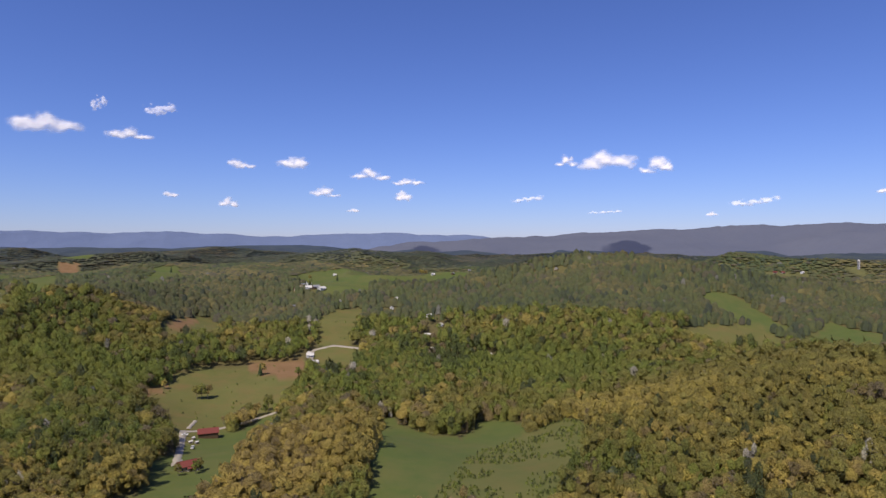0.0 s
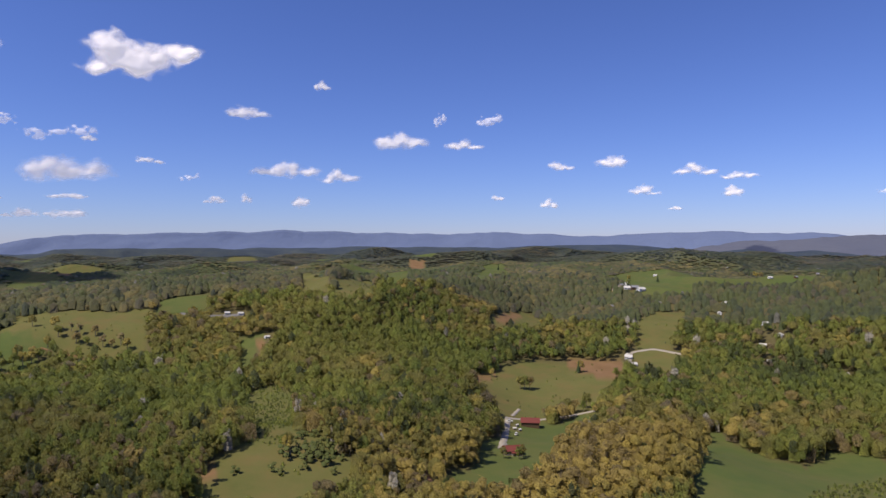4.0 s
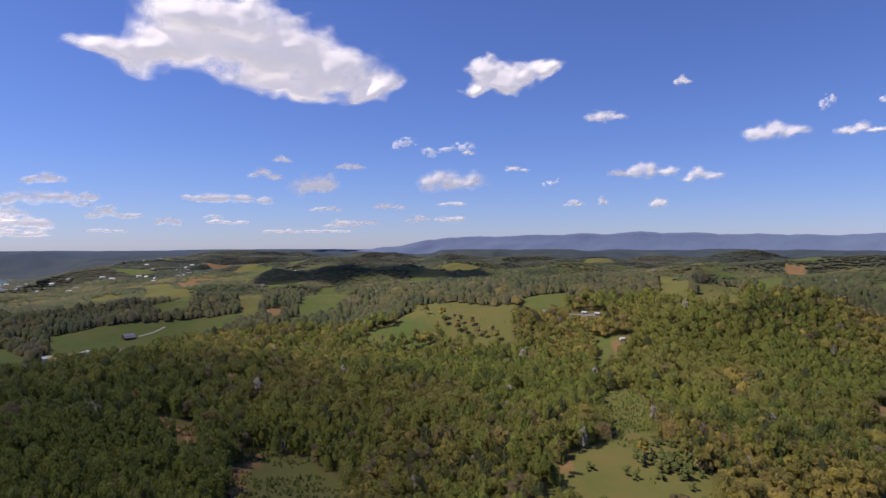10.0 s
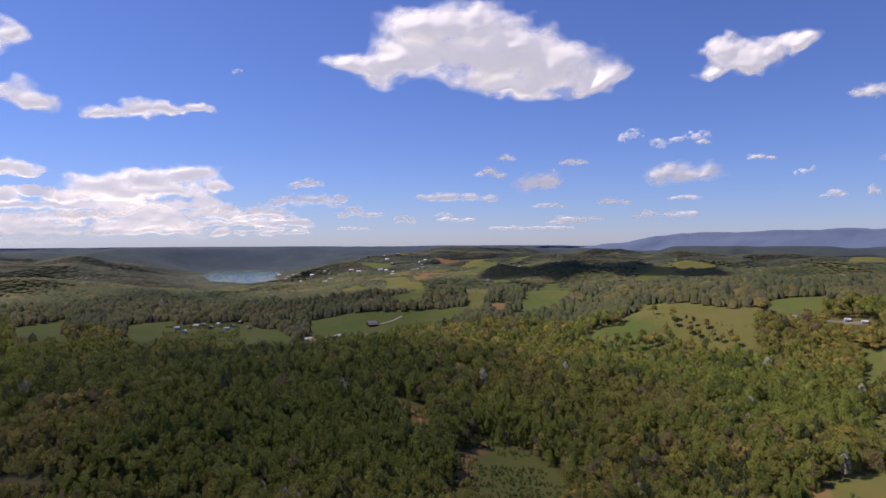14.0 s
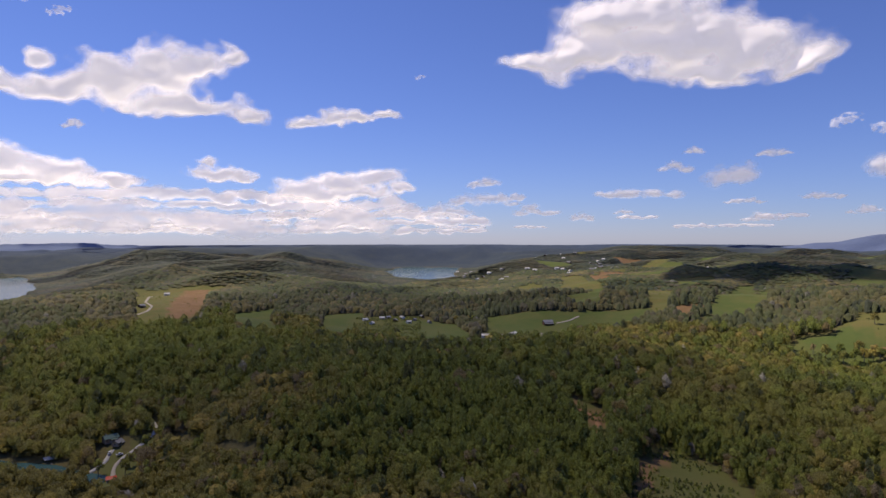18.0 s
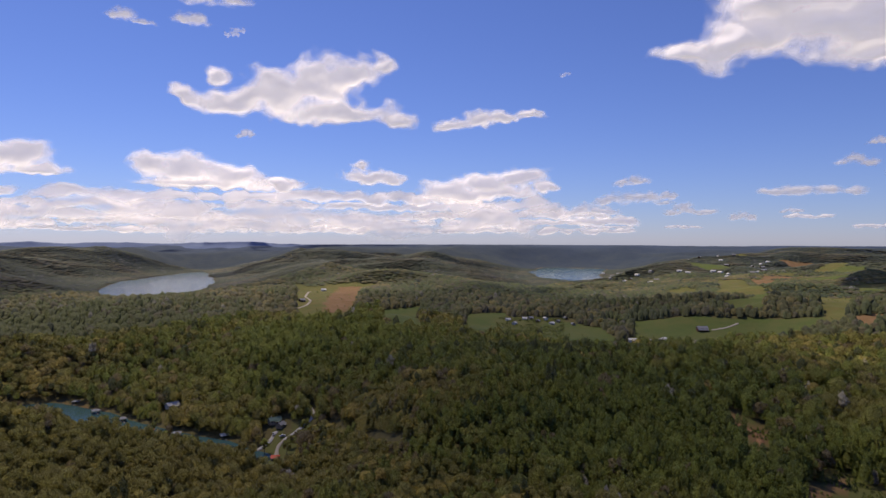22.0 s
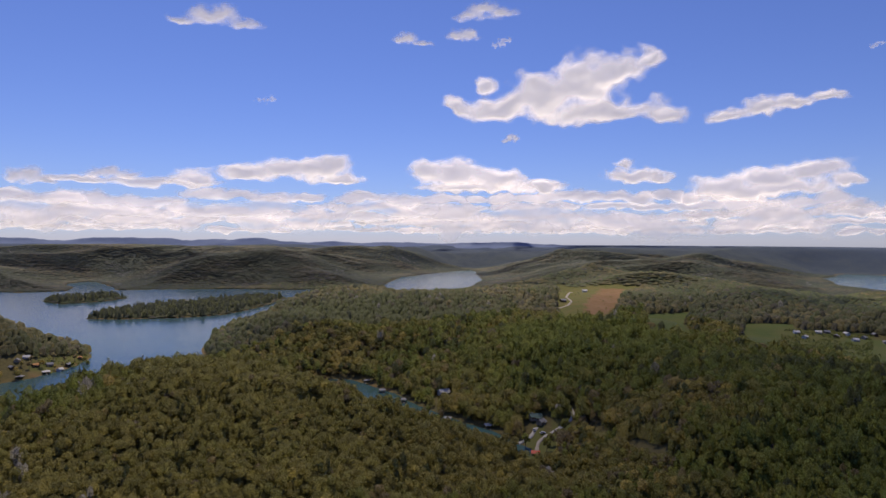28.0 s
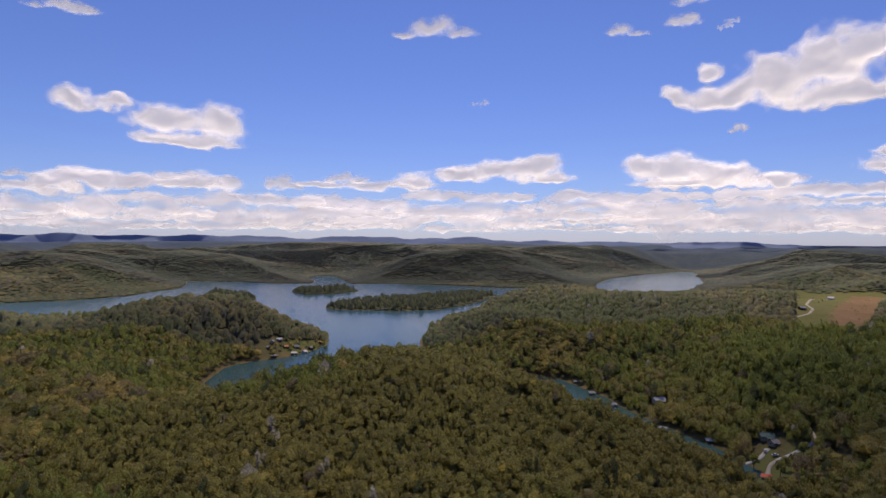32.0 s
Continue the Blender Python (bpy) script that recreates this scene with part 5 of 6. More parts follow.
def dark_barn(x, y):
    top = tagged(new("barn"), "weathered dark barn alone in a green pasture", "barn")
    w, d, h, rise = 11.0, 17.0, 4.6, 3.6
    part("wall", prism([(-w / 2, -1), (w / 2, -1), (w / 2, h), (0, h + rise), (-w / 2, h)], -d / 2, d / 2), M_LOG, top)
    for k in (-1, 1):
        part("roof_slope", roof_slab(w, rise, d, 0.6, h, 0.2, k), M_GREY_ROOF, top)
        part("lean_to_roof", prism([(k * w / 2, 3.6), (k * (w / 2 + 4), 2.2), (k * (w / 2 + 4), 2.35), (k * w / 2, 3.75)], -d / 2, d / 2), M_GREY_ROOF, top)
        for q in (-1, 0, 1):
            part("lean_to_post", block(0.2, 0.2, 3.0, k * (w / 2 + 3.7), q * d * 0.45, -0.8), M_LOG, top)
    part("barn_door", block(3.2, 0.12, 3.6, 0, d / 2 + 0.06, -0.2, 0.02), M_RED_ROOF, top)
    top.matrix_basis = pose(x, y, z_at(x, y) + 0.4, 0, 0, facing(x, y, 20)) @ Matrix.Scale(0.75, 4)


def long_shed_model():
    top = tagged(new("farm_shed"), "long white farm shed with a pale metal roof", "shed", "long white sheds")
    w, d, h, rise = 9.0, 26.0, 3.0, 1.6
    part("wall", prism([(-w / 2, -1), (w / 2, -1), (w / 2, h), (0, h + rise), (-w / 2, h)], -d / 2, d / 2), M_WHITE, top)
    for k in (-1, 1):
        part("roof_slope", roof_slab(w, rise, d, 0.5, h, 0.15, k), M_PALE_ROOF, top)
        for q in range(5):
            part("window", block(0.1, 2.2, 0.9, k * (w / 2 + 0.02), (q - 2) * 5.0, 1.4), M_GLASS, top)
        part("end_door", block(3.0, 0.1, 2.6, 0, k * (d / 2 + 0.02), 0, 0.02), M_GREY_ROOF, top)
    return top


def long_shed(x, y, kind):
    if "long" not in MODELS:
        MODELS["long"] = long_shed_model()
    set_down(MODELS["long"], x, y, facing(x, y, 8 + 60 * kind), 1.0 - 0.3 * kind, 0.5)


def shed(x, y):
    if "shed" not in MODELS:
        top = MODELS["shed"] = tagged(new("shed"), "small grey garden shed with a pale roof", "shed", "small sheds")
        part("wall", prism([(-1.5, -0.5), (1.5, -0.5), (1.5, 2.1), (0, 2.9), (-1.5, 2.1)], -2, 2), M_DECK, top)
        for k in (-1, 1):
            part("roof_slope", roof_slab(3, 0.8, 4, 0.25, 2.1, 0.08, k), M_PALE_ROOF, top)
        part("door", block(0.08, 1.1, 1.9, -1.52, 0, 0, 0.01), M_LOG, top)
        part("window", block(0.08, 0.7, 0.7, 1.52, 0.8, 1.0, 0.01), M_GLASS, top)
    set_down(MODELS["shed"], x, y, facing(x, y, (x * 7) % 60), 0.6, 0.1)


def car(x, y):
    if "car" not in MODELS:
        top = MODELS["car"] = tagged(new("car"), "white car parked on the drive", "car", "parked cars")
        part("body", block(1.8, 4.4, 0.75, 0, 0, 0.35, 0.15), M_PAINT, top)
        cabin = part("cabin", prism([(-1.2, 1.1), (1.5, 1.1), (1.0, 1.62), (-0.7, 1.62)], -0.8, 0.8), M_GLASS, top)
        cabin.rotation_euler = (0, 0, radians(90))
        roof = part("roof", block(1.5, 1.7, 0.06, 0, 0.15, 1.62, 0.02), M_PAINT, top)
        for sx in (-1, 1):
            for sy in (-1.4, 1.4):
                wheel = part("wheel", rod(0.33, 0.33, (sx * 0.75, sy, 0.33), (sx * 0.95, sy, 0.33), 12), M_TYRE, top)
                part("rim", rod(0.19, 0.17, (sx * 0.95, sy, 0.33), (sx * 0.97, sy, 0.33), 8), M_PAINT, wheel)
    set_down(MODELS["car"], x, y, facing(x, y, (x * 13) % 90), 1.0, 0.4)


def silo(x, y):
    top = tagged(new("silo"), "tall dark farm silo with a domed cap", "silo")
    part("barrel", rod(2.6, 2.6, (0, 0, -2), (0, 0, 17), 20), M_GREY_ROOF, top)
    for k in range(8):
        part("hoop", rod(2.68, 2.68, (0, 0, k * 2.2), (0, 0, k * 2.2 + 0.12), 20), M_CONCRETE, top)
    part("cap", rod(2.7, 0.5, (0, 0, 17), (0, 0, 18.8), 20), M_PALE_ROOF, top)
    part("chute", block(0.7, 0.7, 17, 0, -2.8, 0), M_PALE_ROOF, top)
    top.matrix_basis = pose(x, y, z_at(x, y))


def water_tower(x, y):
    top = tagged(new("water_tower"), "pale water tower far off above the woods", "water tower")
    part("stem", rod(2.0, 1.4, (0, 0, -3), (0, 0, 26), 14), M_WHITE, top)
    bulb = bmesh.new()
    bmesh.ops.create_uvsphere(bulb, u_segments=18, v_segments=10, radius=6.5)
    bmesh.ops.scale(bulb, vec=(1, 1, 0.75), verts=bulb.verts)
    bmesh.ops.translate(bulb, vec=(0, 0, 29), verts=bulb.verts)
    part("tank", bulb, M_WHITE, top)
    part("vent", rod(0.6, 0.3, (0, 0, 33.6), (0, 0, 35), 8), M_GREY_ROOF, top)
    top.matrix_basis = pose(x, y, z_at(x, y))


def dock_model(kind):
    label = {"red": "floating boat dock with a bright red hip roof", "grey": "weathered floating boat dock with a grey roof", "white": "boat dock with a pale metal roof"}[kind]
    roofing = {"red": M_BRIGHT_RED, "grey": M_GREY_ROOF, "white": M_PALE_ROOF}[kind]
    top = tagged(new("boat_dock"), label, "dock", "boat docks along the shore")
    for k in (-1, 1):
        part("deck_finger", block(1.2, 9.0, 0.35, k * 3.3, 0, 0.15, 0.03), M_DECK, top)
        part("float", block(1.0, 8.6, 0.4, k * 3.3, 0, -0.25, 0.08), M_TYRE, top)
        for q in (-3.8, 0, 3.8):
            part("post", block(0.16, 0.16, 2.8, k * 3.3, q, 0.4), M_DECK, top)
    part("deck_cross", block(8.0, 1.4, 0.35, 0, 4.2, 0.18, 0.03), M_DECK, top)
    part("gangway", block(1.2, 7.0, 0.18, 0, 8.0, 0.35, 0.02), M_DECK, top)
    part("roof", hip_roof(8.0, 9.2, 1.7, 0.5, 3.2), roofing, top)
    part("fascia", block(9.0, 10.1, 0.18, 0, 0, 3.05, 0.02), M_WHITE if kind == "white" else M_DECK, top)
    hull = prism([(-1.0, 0.35), (-0.7, -0.1), (0.7, -0.1), (1.0, 0.35), (0.95, 0.75), (-0.95, 0.75)], -2.8, 2.6)
    part("moored_hull", hull, M_PAINT, top, "white hull moored under the roof")
    return top


def dock(x, y, kind, size):
    key = "dock " + kind
    if key not in MODELS:
        MODELS[key] = dock_model(kind)
    stand(MODELS[key], pose(x, y, 0.1, 0, 0, facing(x, y, 70 + (x * 11) % 40)), size)


# ---- trees built one by one ----
def tree_model(kind, seed):
    """A tapered trunk, a few limbs and a lumpy crown of leaf sprays, one metre tall in all."""
    g = random.Random(seed)
    label = {"leafy": "broad spring tree with fresh yellow-green leaves", "bare": "budding tree with thin tan leaves", "pine": "dark pointed evergreen tree",
             "bush": "low rounded green bush on open grass"}[kind]
    top = tagged(new("bush" if kind == "bush" else "tree"), label, "bush" if kind == "bush" else "tree", "trees and bushes in the open")
    low = {"leafy": 0.30, "bare": 0.38, "pine": 0.12, "bush": 0.02}[kind]
    part("trunk", rod(0.026, 0.010, (0, 0, -0.06), (0.01, 0.01, 0.72), 7), M_BARK, top)
    if kind in ("leafy", "bare"):
        for k in range(4):
            a = k * 1.6 + g.random()
            z = 0.3 + 0.08 * k
            part("limb", rod(0.011, 0.004, (0, 0, z), (0.2 * math.cos(a), 0.2 * math.sin(a), z + 0.2), 5), M_BARK, top)
    if kind == "pine":
        p, f = cone_shape(seed, 5)
        outward = None
        p = p / np.array([1, 1, p[:, 2].max()]) * np.array([0.22, 0.22, 0.88])
    else:
        p, f, outward, hue = crown_shape(1, seed, {"leafy": 150, "bare": 170, "bush": 60}[kind], 0.95, {"leafy": 8, "bare": 6, "bush": 4}[kind], 0.085)
        w = {"leafy": 0.33, "bare": 0.28, "bush": 0.62}[kind]
        p = p / np.array([1, 1, p[:, 2].max()]) * np.array([w, w, 1 - low])
    p = p + np.array([0, 0, low])
    me = mesh_of("crown", p, f, {"pine": M_PINE, "bare": M_BUD, "bush": M_BUSH}.get(kind, M_LEAF_ONE), True)
    leaf_normals(me, outward_up(p, outward))
    crown = new("crown", me)
    crown.parent = top
    return top


def one_leaf(name, a, b):
    n = Nodes(name, 0.8, 0.2)
    c = n.mix(n.add("ObjectInfo").outputs["Random"], a, b)
    spray = n.noise(1.2, 4)
    n.bump(spray, 0.5, 0.6)
    return n.color(n.mix(n.math("MULTIPLY", spray, 0.4), c, tuple(v * 0.4 for v in a)))


M_PINE, M_BUD, M_BUSH = one_leaf("evergreen_needles", (0.03, 0.05, 0.018), (0.045, 0.065, 0.022)), one_leaf("tan_buds", (0.17, 0.13, 0.06), (0.2, 0.17, 0.07)), one_leaf("bush_leaves", (0.07, 0.09, 0.025), (0.11, 0.12, 0.035))
grove = random.Random(3)


def field_tree(x, y, tall, kind="leafy"):
    key = ("tree", kind, grove.randrange({"leafy": 5, "bare": 3, "pine": 2, "bush": 3}[kind]))
    if key not in MODELS:
        MODELS[key] = tree_model(kind, 900 + 10 * key[2] + len(kind))
    return stand(MODELS[key], pose(x, y, z_at(x, y), 0, 0, grove.uniform(0, 360)), tall * grove.uniform(0.92, 1.1))


# farmsteads, houses and lakeside buildings
barn(-166, 441, 0)
house(-137, 334, 'red', 15, 1.0)
shed(-172, 429)
shed(-165, 417)
shed(-169, 417)
car(-180, 435)
car(-160, 398)
house(-232, 1001, 'red', 50, 1.1)
house(-232, 1037, 'tan', 70, 1.1)
house(-214, 1001, 'white', 0, 1.1)
house(-203, 1000, 'log', 20, 1.1)
house(-192, 991, 'white', 40, 1.1)
house(-242, 1121, 'white', 60, 1.1)
house(-225, 1303, 'white', 1, 0.72)
house(-217, 911, 'log', 38, 0.72)
house(-142, 920, 'log', 75, 0.72)
house(-154, 927, 'white', 112, 0.72)
house(-20, 1263, 'white', 29, 0.72)
house(20, 1270, 'log', 66, 0.72)
house(93, 1282, 'red', 103, 0.72)
house(74, 1766, 'tan', 20, 0.72)
house(-70, 930, 'white', 57, 0.72)
house(-72, 878, 'white', 94, 0.72)
house(-47, 819, 'tan', 11, 0.72)
house(-18, 829, 'white', 48, 0.72)
house(-3, 782, 'white', 85, 0.72)
house(-19, 752, 'white', 2, 0.72)
house(-11, 699, 'white', 39, 0.72)
house(186, 1030, 'tan', 76, 0.72)
house(-146, 686, 'white', 113, 0.72)
house(-135, 657, 'white', 30, 0.72)
house(672, 1267, 'red', 1, 0.75)
house(688, 1268, 'red', 32, 0.75)
house(724, 1261, 'white', 63, 0.75)
house(242, 618, 'white', 94, 0.75)
house(-145, 681, 'white', 5, 0.75)
house(48, 662, 'white', 36, 0.75)
house(27, 521, 'tan', 67, 0.75)
silo(826, 1244)
house(-467, 479, 'white', 30, 0.5)
house(-562, 514, 'white', 10, 0.55)
house(-547, 520, 'white', 10, 0.55)
shed(-191, 261)
shed(-189, 265)
long_shed(-801, -28, 0)
long_shed(-830, -2, 1)
shed(-818, 15)
shed(-820, 20)
dark_barn(-883, 47)
house(-906, -193, 'white', 0, 0.7)
house(-915, -186, 'tan', 41, 0.7)
house(-897, -172, 'log', 82, 0.7)
house(-925, -166, 'white', 123, 0.7)
house(-893, -151, 'white', 34, 0.7)
house(-921, -147, 'tan', 75, 0.7)
house(-950, -140, 'log', 116, 0.7)
house(-889, -214, 'white', 27, 0.7)
house(-870, -200, 'white', 68, 0.7)
house(-915, -124, 'tan', 109, 0.7)
house(-722, 526, 'white', 12, 0.65)
water_tower(-3317, 3184)
house(-425, -395, 'white', 30, 0.95)
house(-411, -283, 'green', 20, 0.9)
house(-406, -274, 'tan', 60, 0.7)
house(-195, -826, 'white', 0, 0.68)
house(-200, -810, 'orange', 29, 0.68)
house(-220, -795, 'white', 58, 0.68)
house(-256, -847, 'orange', 87, 0.68)
house(-176, -803, 'log', 116, 0.68)
house(-214, -812, 'tan', 25, 0.68)
house(-233, -812, 'log', 54, 0.68)
house(-184, -818, 'tan', 83, 0.68)
dock(-205, -789, 'white', 0.86)
dock(-178, -780, 'grey', 0.86)
dock(-169, -801, 'grey', 0.72)
dock(-425, -505, 'grey', 0.72)
dock(-408, -462, 'grey', 0.72)
dock(-397, -421, 'grey', 0.72)
dock(-378, -374, 'red', 0.79)
dock(-381, -350, 'grey', 0.72)
dock(-390, -313, 'white', 0.72)
dock(-362, -249, 'red', 0.68)
car(-393, -264)
car(-395, -273)
house(-1182, -690, 'white', 10, 1.0)
house(-879, -553, 'log', 40, 0.9)
long_shed(-1810, 454, 1)
long_shed(-2004, 531, 1)
long_shed(-1783, 502, 1)
long_shed(-1942, 572, 1)

# trees and bushes standing in the open
field_tree(-209, 541, 15, 'leafy')
field_tree(-205, 544, 13, 'leafy')
field_tree(-213, 540, 12, 'leafy')
field_tree(-248, 555, 9, 'leafy')
field_tree(-178, 608, 12, 'pine')
field_tree(-177, 611, 13, 'leafy')
field_tree(-139, 599, 10, 'leafy')
field_tree(-163, 489, 8, 'bare')
field_tree(-170, 483, 7, 'bare')
field_tree(-156, 496, 8, 'leafy')
field_tree(-150, 502, 11, 'leafy')
field_tree(-144, 514, 13, 'leafy')
field_tree(-135, 504, 9, 'leafy')
field_tree(-144, 505, 10, 'leafy')
field_tree(-129, 330, 8, 'leafy')
field_tree(-129, 325, 7, 'leafy')
field_tree(-137, 322, 7, 'leafy')
field_tree(-201, 1190, 14, 'pine')
field_tree(-392, 1239, 14, 'pine')
field_tree(-562, 1294, 14, 'pine')
field_tree(-270, 1270, 12, 'leafy')
field_tree(-219, 1024, 12, 'leafy')
field_tree(-67, 1583, 13, 'pine')
field_tree(-50, 1556, 15, 'leafy')
field_tree(-44, 1608, 14, 'leafy')
field_tree(-45, 1251, 13, 'leafy')
field_tree(-88, 1172, 12, 'pine')
field_tree(-102, 1998, 12, 'pine')
field_tree(-702, 376, 13, 'leafy')
field_tree(-669, 381, 14, 'leafy')
field_tree(-654, 389, 10, 'bare')
field_tree(-624, 386, 11, 'leafy')
field_tree(-629, 399, 12, 'leafy')
field_tree(-596, 405, 13, 'bare')
field_tree(-584, 404, 14, 'leafy')
field_tree(-621, 363, 10, 'leafy')
field_tree(-666, 299, 11, 'bare')
field_tree(-657, 377, 12, 'leafy')
field_tree(-634, 382, 13, 'leafy')
field_tree(-609, 394, 14, 'bare')
field_tree(-600, 398, 10, 'leafy')
field_tree(-651, 363, 11, 'leafy')
field_tree(-643, 391, 12, 'bare')
field_tree(-653, 305, 15, 'leafy')
field_tree(-645, 310, 12, 'leafy')
field_tree(-640, 315, 13, 'leafy')
field_tree(-639, 325, 14, 'leafy')
field_tree(-639, 333, 15, 'leafy')
field_tree(-639, 341, 12, 'leafy')
field_tree(-640, 348, 13, 'leafy')
field_tree(-657, 320, 14, 'leafy')
field_tree(-652, 335, 15, 'leafy')
field_tree(-648, 347, 12, 'leafy')
field_tree(-771, 120, 13, 'leafy')
field_tree(-756, 129, 13, 'leafy')
field_tree(-755, 139, 13, 'leafy')
field_tree(-754, 149, 13, 'leafy')
field_tree(-763, 112, 13, 'leafy')
field_tree(-740, 153, 13, 'leafy')
field_tree(-944, -98, 11, 'leafy')
field_tree(-931, -85, 11, 'leafy')
field_tree(-914, -76, 11, 'leafy')
field_tree(-931, -68, 11, 'leafy')
field_tree(-937, -60, 11, 'leafy')
field_tree(-220, 237, 6, 'bush')
field_tree(-215, 236, 7, 'bush')
field_tree(-213, 239, 5, 'bush')
field_tree(-207, 238, 6, 'bush')
field_tree(-204, 242, 7, 'bush')
field_tree(-198, 242, 5, 'bush')
field_tree(-197, 244, 6, 'bush')
field_tree(-210, 245, 7, 'bush')
field_tree(-205, 247, 5, 'bush')
field_tree(-227, 261, 3.19, 'bush')
field_tree(-229, 261, 3.2, 'bush')
field_tree(-202, 253, 4.11, 'bush')
field_tree(-218, 251, 2.89, 'bush')
field_tree(-228, 260, 2.74, 'bush')
field_tree(-201, 252, 4.22, 'bush')
field_tree(-215, 265, 2.97, 'bush')
field_tree(-208, 251, 4.34, 'bush')
field_tree(-216, 269, 3.71, 'bush')
field_tree(-211, 256, 2.64, 'bush')
field_tree(-223, 264, 4.54, 'bush')
field_tree(-207, 258, 2.95, 'bush')
field_tree(-206, 258, 4.41, 'bush')
field_tree(-208, 258, 3.23, 'bush')
field_tree(-214, 257, 2.6, 'bush')
field_tree(-212, 246, 2.31, 'bush')
field_tree(-220, 247, 2.9, 'bush')
field_tree(-214, 256, 3.06, 'bush')
field_tree(-212, 268, 3.23, 'bush')
field_tree(-217, 249, 2.89, 'bush')
field_tree(-212, 248, 3, 'bush')
field_tree(-206, 247, 2.45, 'bush')
field_tree(-227, 256, 4.11, 'bush')
field_tree(-217, 262, 3.03, 'bush')
field_tree(-220, 252, 2.31, 'bush')
field_tree(-204, 248, 4.59, 'bush')
field_tree(-202, 247, 2.25, 'bush')
field_tree(-210, 243, 4.14, 'bush')
field_tree(-208, 245, 3.75, 'bush')
field_tree(-213, 263, 2.68, 'bush')
field_tree(-211, 272, 3.15, 'bush')
field_tree(-198, 274, 2.22, 'bush')
field_tree(-216, 265, 4.16, 'bush')
field_tree(-209, 267, 2.44, 'bush')
field_tree(-196, 272, 2.72, 'bush')
field_tree(-218, 269, 2.62, 'bush')
field_tree(-207, 275, 2.3, 'bush')
field_tree(-207, 270, 4.69, 'bush')
field_tree(-208, 258, 4.13, 'bush')
field_tree(-195, 251, 3.39, 'bush')
field_tree(-208, 262, 2.29, 'bush')
field_tree(-209, 269, 4.42, 'bush')
field_tree(-197, 268, 2.28, 'bush')
field_tree(-211, 266, 2.72, 'bush')
field_tree(-195, 258, 5.43, 'bare')
field_tree(-199, 254, 6.7, 'bare')
field_tree(-183, 281, 7.7, 'bare')
field_tree(-187, 268, 7.23, 'bare')
field_tree(-199, 277, 5.63, 'bare')
field_tree(-180, 270, 7.77, 'bare')
field_tree(-196, 264, 7.4, 'bare')
field_tree(-187, 267, 6.58, 'bare')
field_tree(-188, 269, 5.8, 'bare')
field_tree(-178, 269, 5.22, 'bare')
field_tree(-177, 270, 7.01, 'bare')
field_tree(-199, 255, 5.38, 'bare')
field_tree(-180, 275, 5.18, 'bare')
field_tree(-200, 261, 6.71, 'bare')
field_tree(-183, 267, 5.66, 'bare')
field_tree(-200, 254, 5.04, 'bare')
field_tree(-165, 277, 8.43, 'leafy')
field_tree(-155, 257, 7.65, 'bare')
field_tree(-164, 275, 8.01, 'leafy')
field_tree(-161, 254, 8.32, 'bare')
field_tree(-164, 263, 6.08, 'leafy')
field_tree(-169, 259, 7.47, 'bare')
field_tree(-158, 264, 6.42, 'leafy')
field_tree(-162, 257, 7.57, 'bare')
field_tree(-166, 253, 8.48, 'leafy')
field_tree(-221, 240, 9, 'leafy')
field_tree(-224, 241, 9, 'leafy')
field_tree(-222, 242, 9, 'leafy')
field_tree(-215, 223, 4, 'bush')
field_tree(-210, 223, 4, 'bush')
field_tree(-203, 232, 4, 'bush')
field_tree(-190, 238, 4, 'bush')
field_tree(-228, 212, 4, 'bush')
field_tree(-367, -243, 11, 'leafy')
field_tree(-384, -244, 11, 'leafy')
field_tree(-371, -264, 11, 'leafy')
field_tree(-378, -247, 11, 'leafy')
field_tree(-400, -249, 11, 'leafy')
field_tree(-176, -823, 6, 'bare')
field_tree(-186, -808, 7, 'leafy')
field_tree(-198, -818, 8, 'bare')
field_tree(-205, -806, 9, 'leafy')
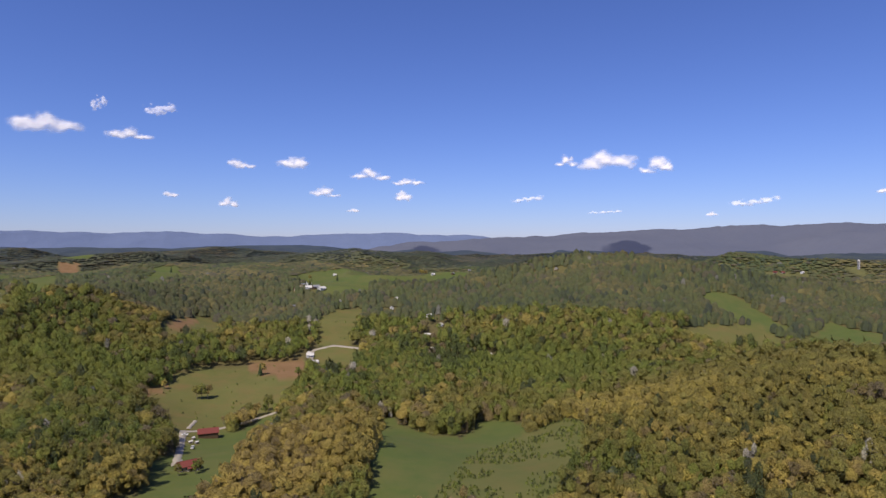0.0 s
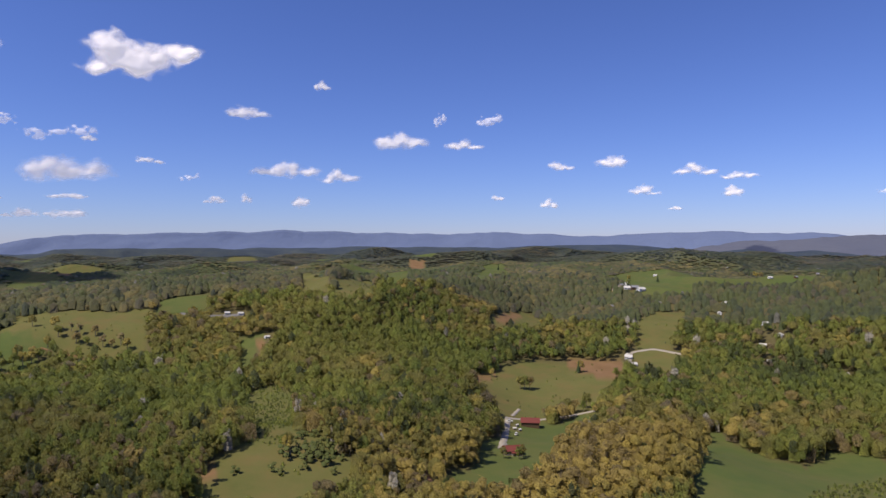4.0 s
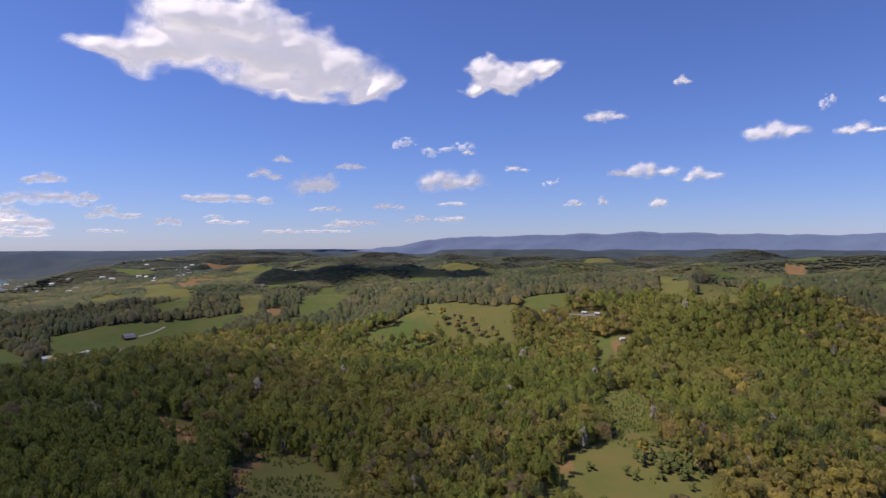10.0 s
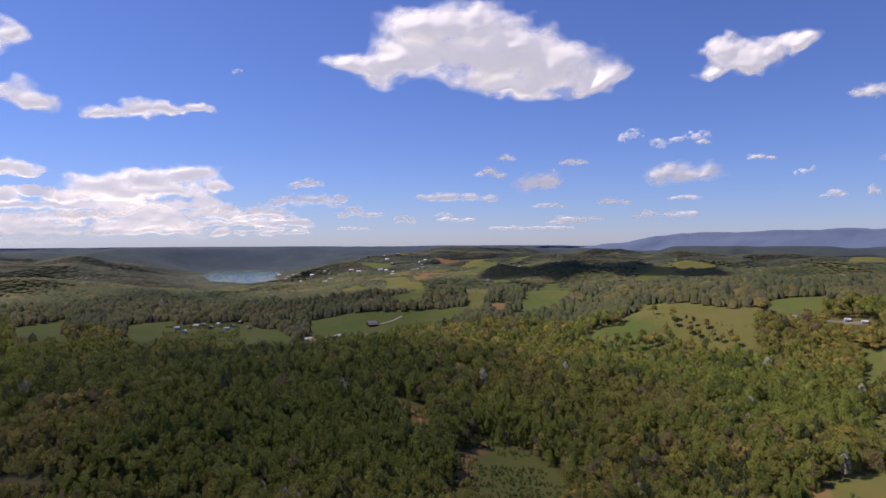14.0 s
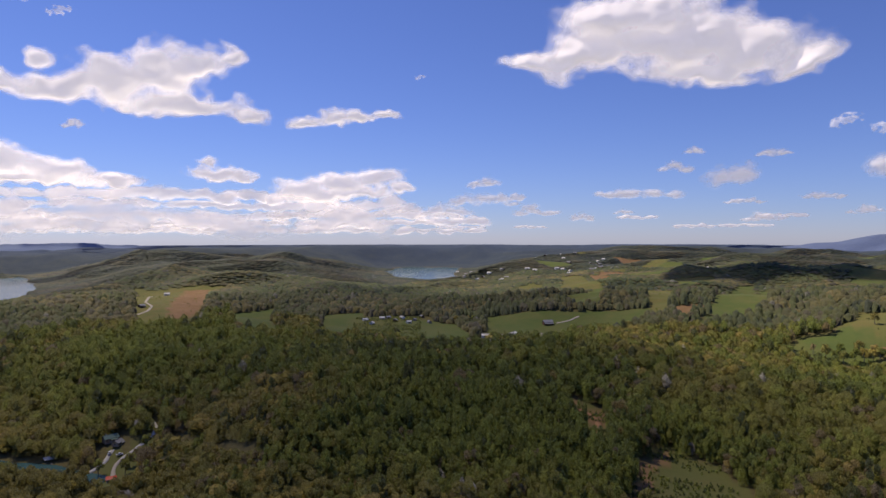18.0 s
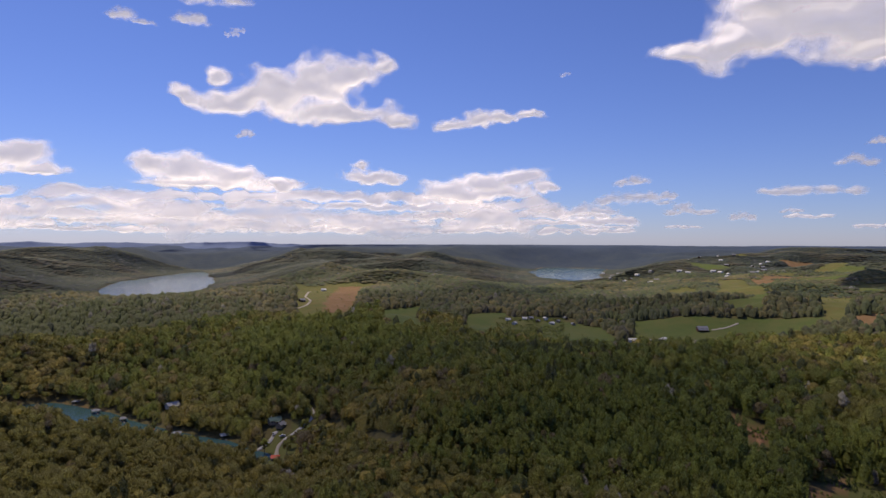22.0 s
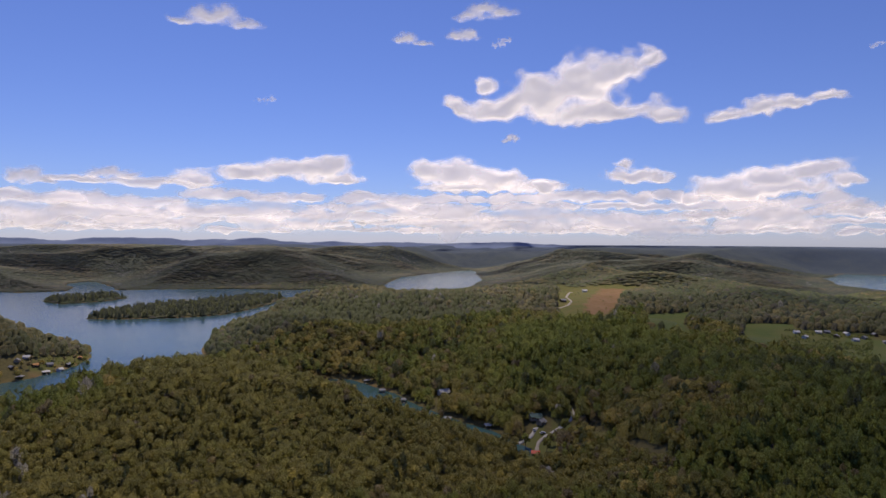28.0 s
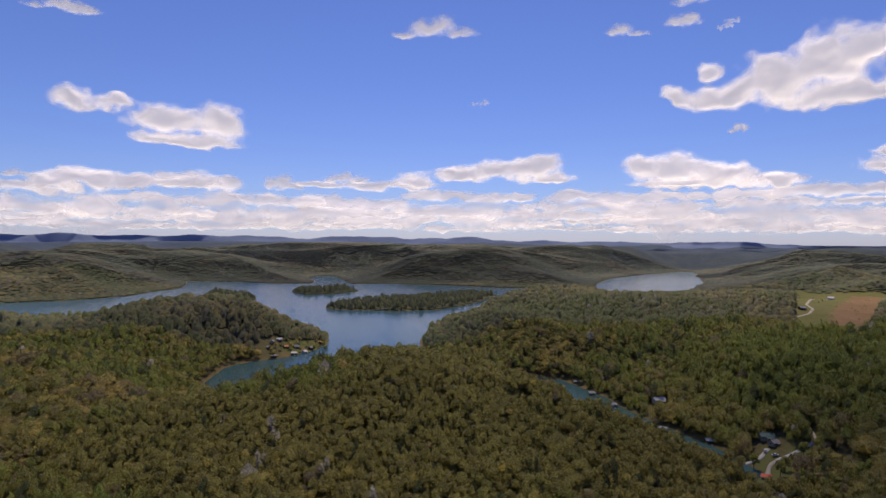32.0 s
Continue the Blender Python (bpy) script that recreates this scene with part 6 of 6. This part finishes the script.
field_tree(-224, -832, 10, 'bare')
field_tree(-216, -799, 6, 'leafy')
field_tree(-234, -828, 7, 'bare')
field_tree(-235, -802, 8, 'leafy')
field_tree(-247, -836, 9, 'bare')
field_tree(-254, -823, 10, 'leafy')
field_tree(-211, -834, 6, 'bare')
field_tree(-177, -791, 7, 'leafy')
field_tree(-225, -803, 8, 'bare')
field_tree(-254, -813, 9, 'leafy')
field_tree(-192, -802, 10, 'bare')
field_tree(-257, -863, 6, 'leafy')
field_tree(-246, -857, 7, 'bare')

# the nearest trees of the woods, one by one
for x, y, z in NEAR_TREES:
    ob = field_tree(x, y, grove.uniform(11.5, 14.5), "bare" if grove.random() < 0.18 else "leafy")
    ob["group"], ob["label"] = "nearest trees of the woods", "tall spring tree in fresh leaf within the woods"

# houses of the town in the far valley
town = random.Random(9)
for k in range(70):
    az, r = town.uniform(82, 97), town.uniform(1900, 2900)
    x, y = at(az, r)
    far_house(round(x), round(y), town.choice(("white", "white", "tan", "log")), town.uniform(0, 170), 1.3)

# young cedars and bushes on the rough pastures
g = np.random.default_rng(77)
for kind, spacing, half, tall, chance in (("scrub", 2.6, 0.75, 1.2, 0.68), ("dry", 11.0, 0.8, 1.6, 0.35)):
    bx, by = [], []
    for k, ring in FIELDS:
        if k != kind:
            continue
        q = np.array(ring, float)
        (x0, y0), (x1, y1) = q.min(0), q.max(0)
        if math.hypot((x0 + x1) / 2, (y0 + y1) / 2) > 1100:
            continue
        n = int((x1 - x0) * (y1 - y0) / spacing ** 2)
        x, y = g.uniform(x0, x1, n), g.uniform(y0, y1, n)
        keep = inside(x, y, ring) & (value_noise(x / 16, y / 16, 91) < chance)
        bx.append(x[keep])
        by.append(y[keep])
    x, y = np.concatenate(bx), np.concatenate(by)
    plant("pasture_bushes", "small dark cedars and bushes on rough pasture" if kind == "scrub" else "scattered low bushes on dry grass", x, y, land(x, y)[0] - 0.15,
          FAR_SHAPES, half, tall, 0.0, 95, g.uniform(0.62, 0.92, len(x)))
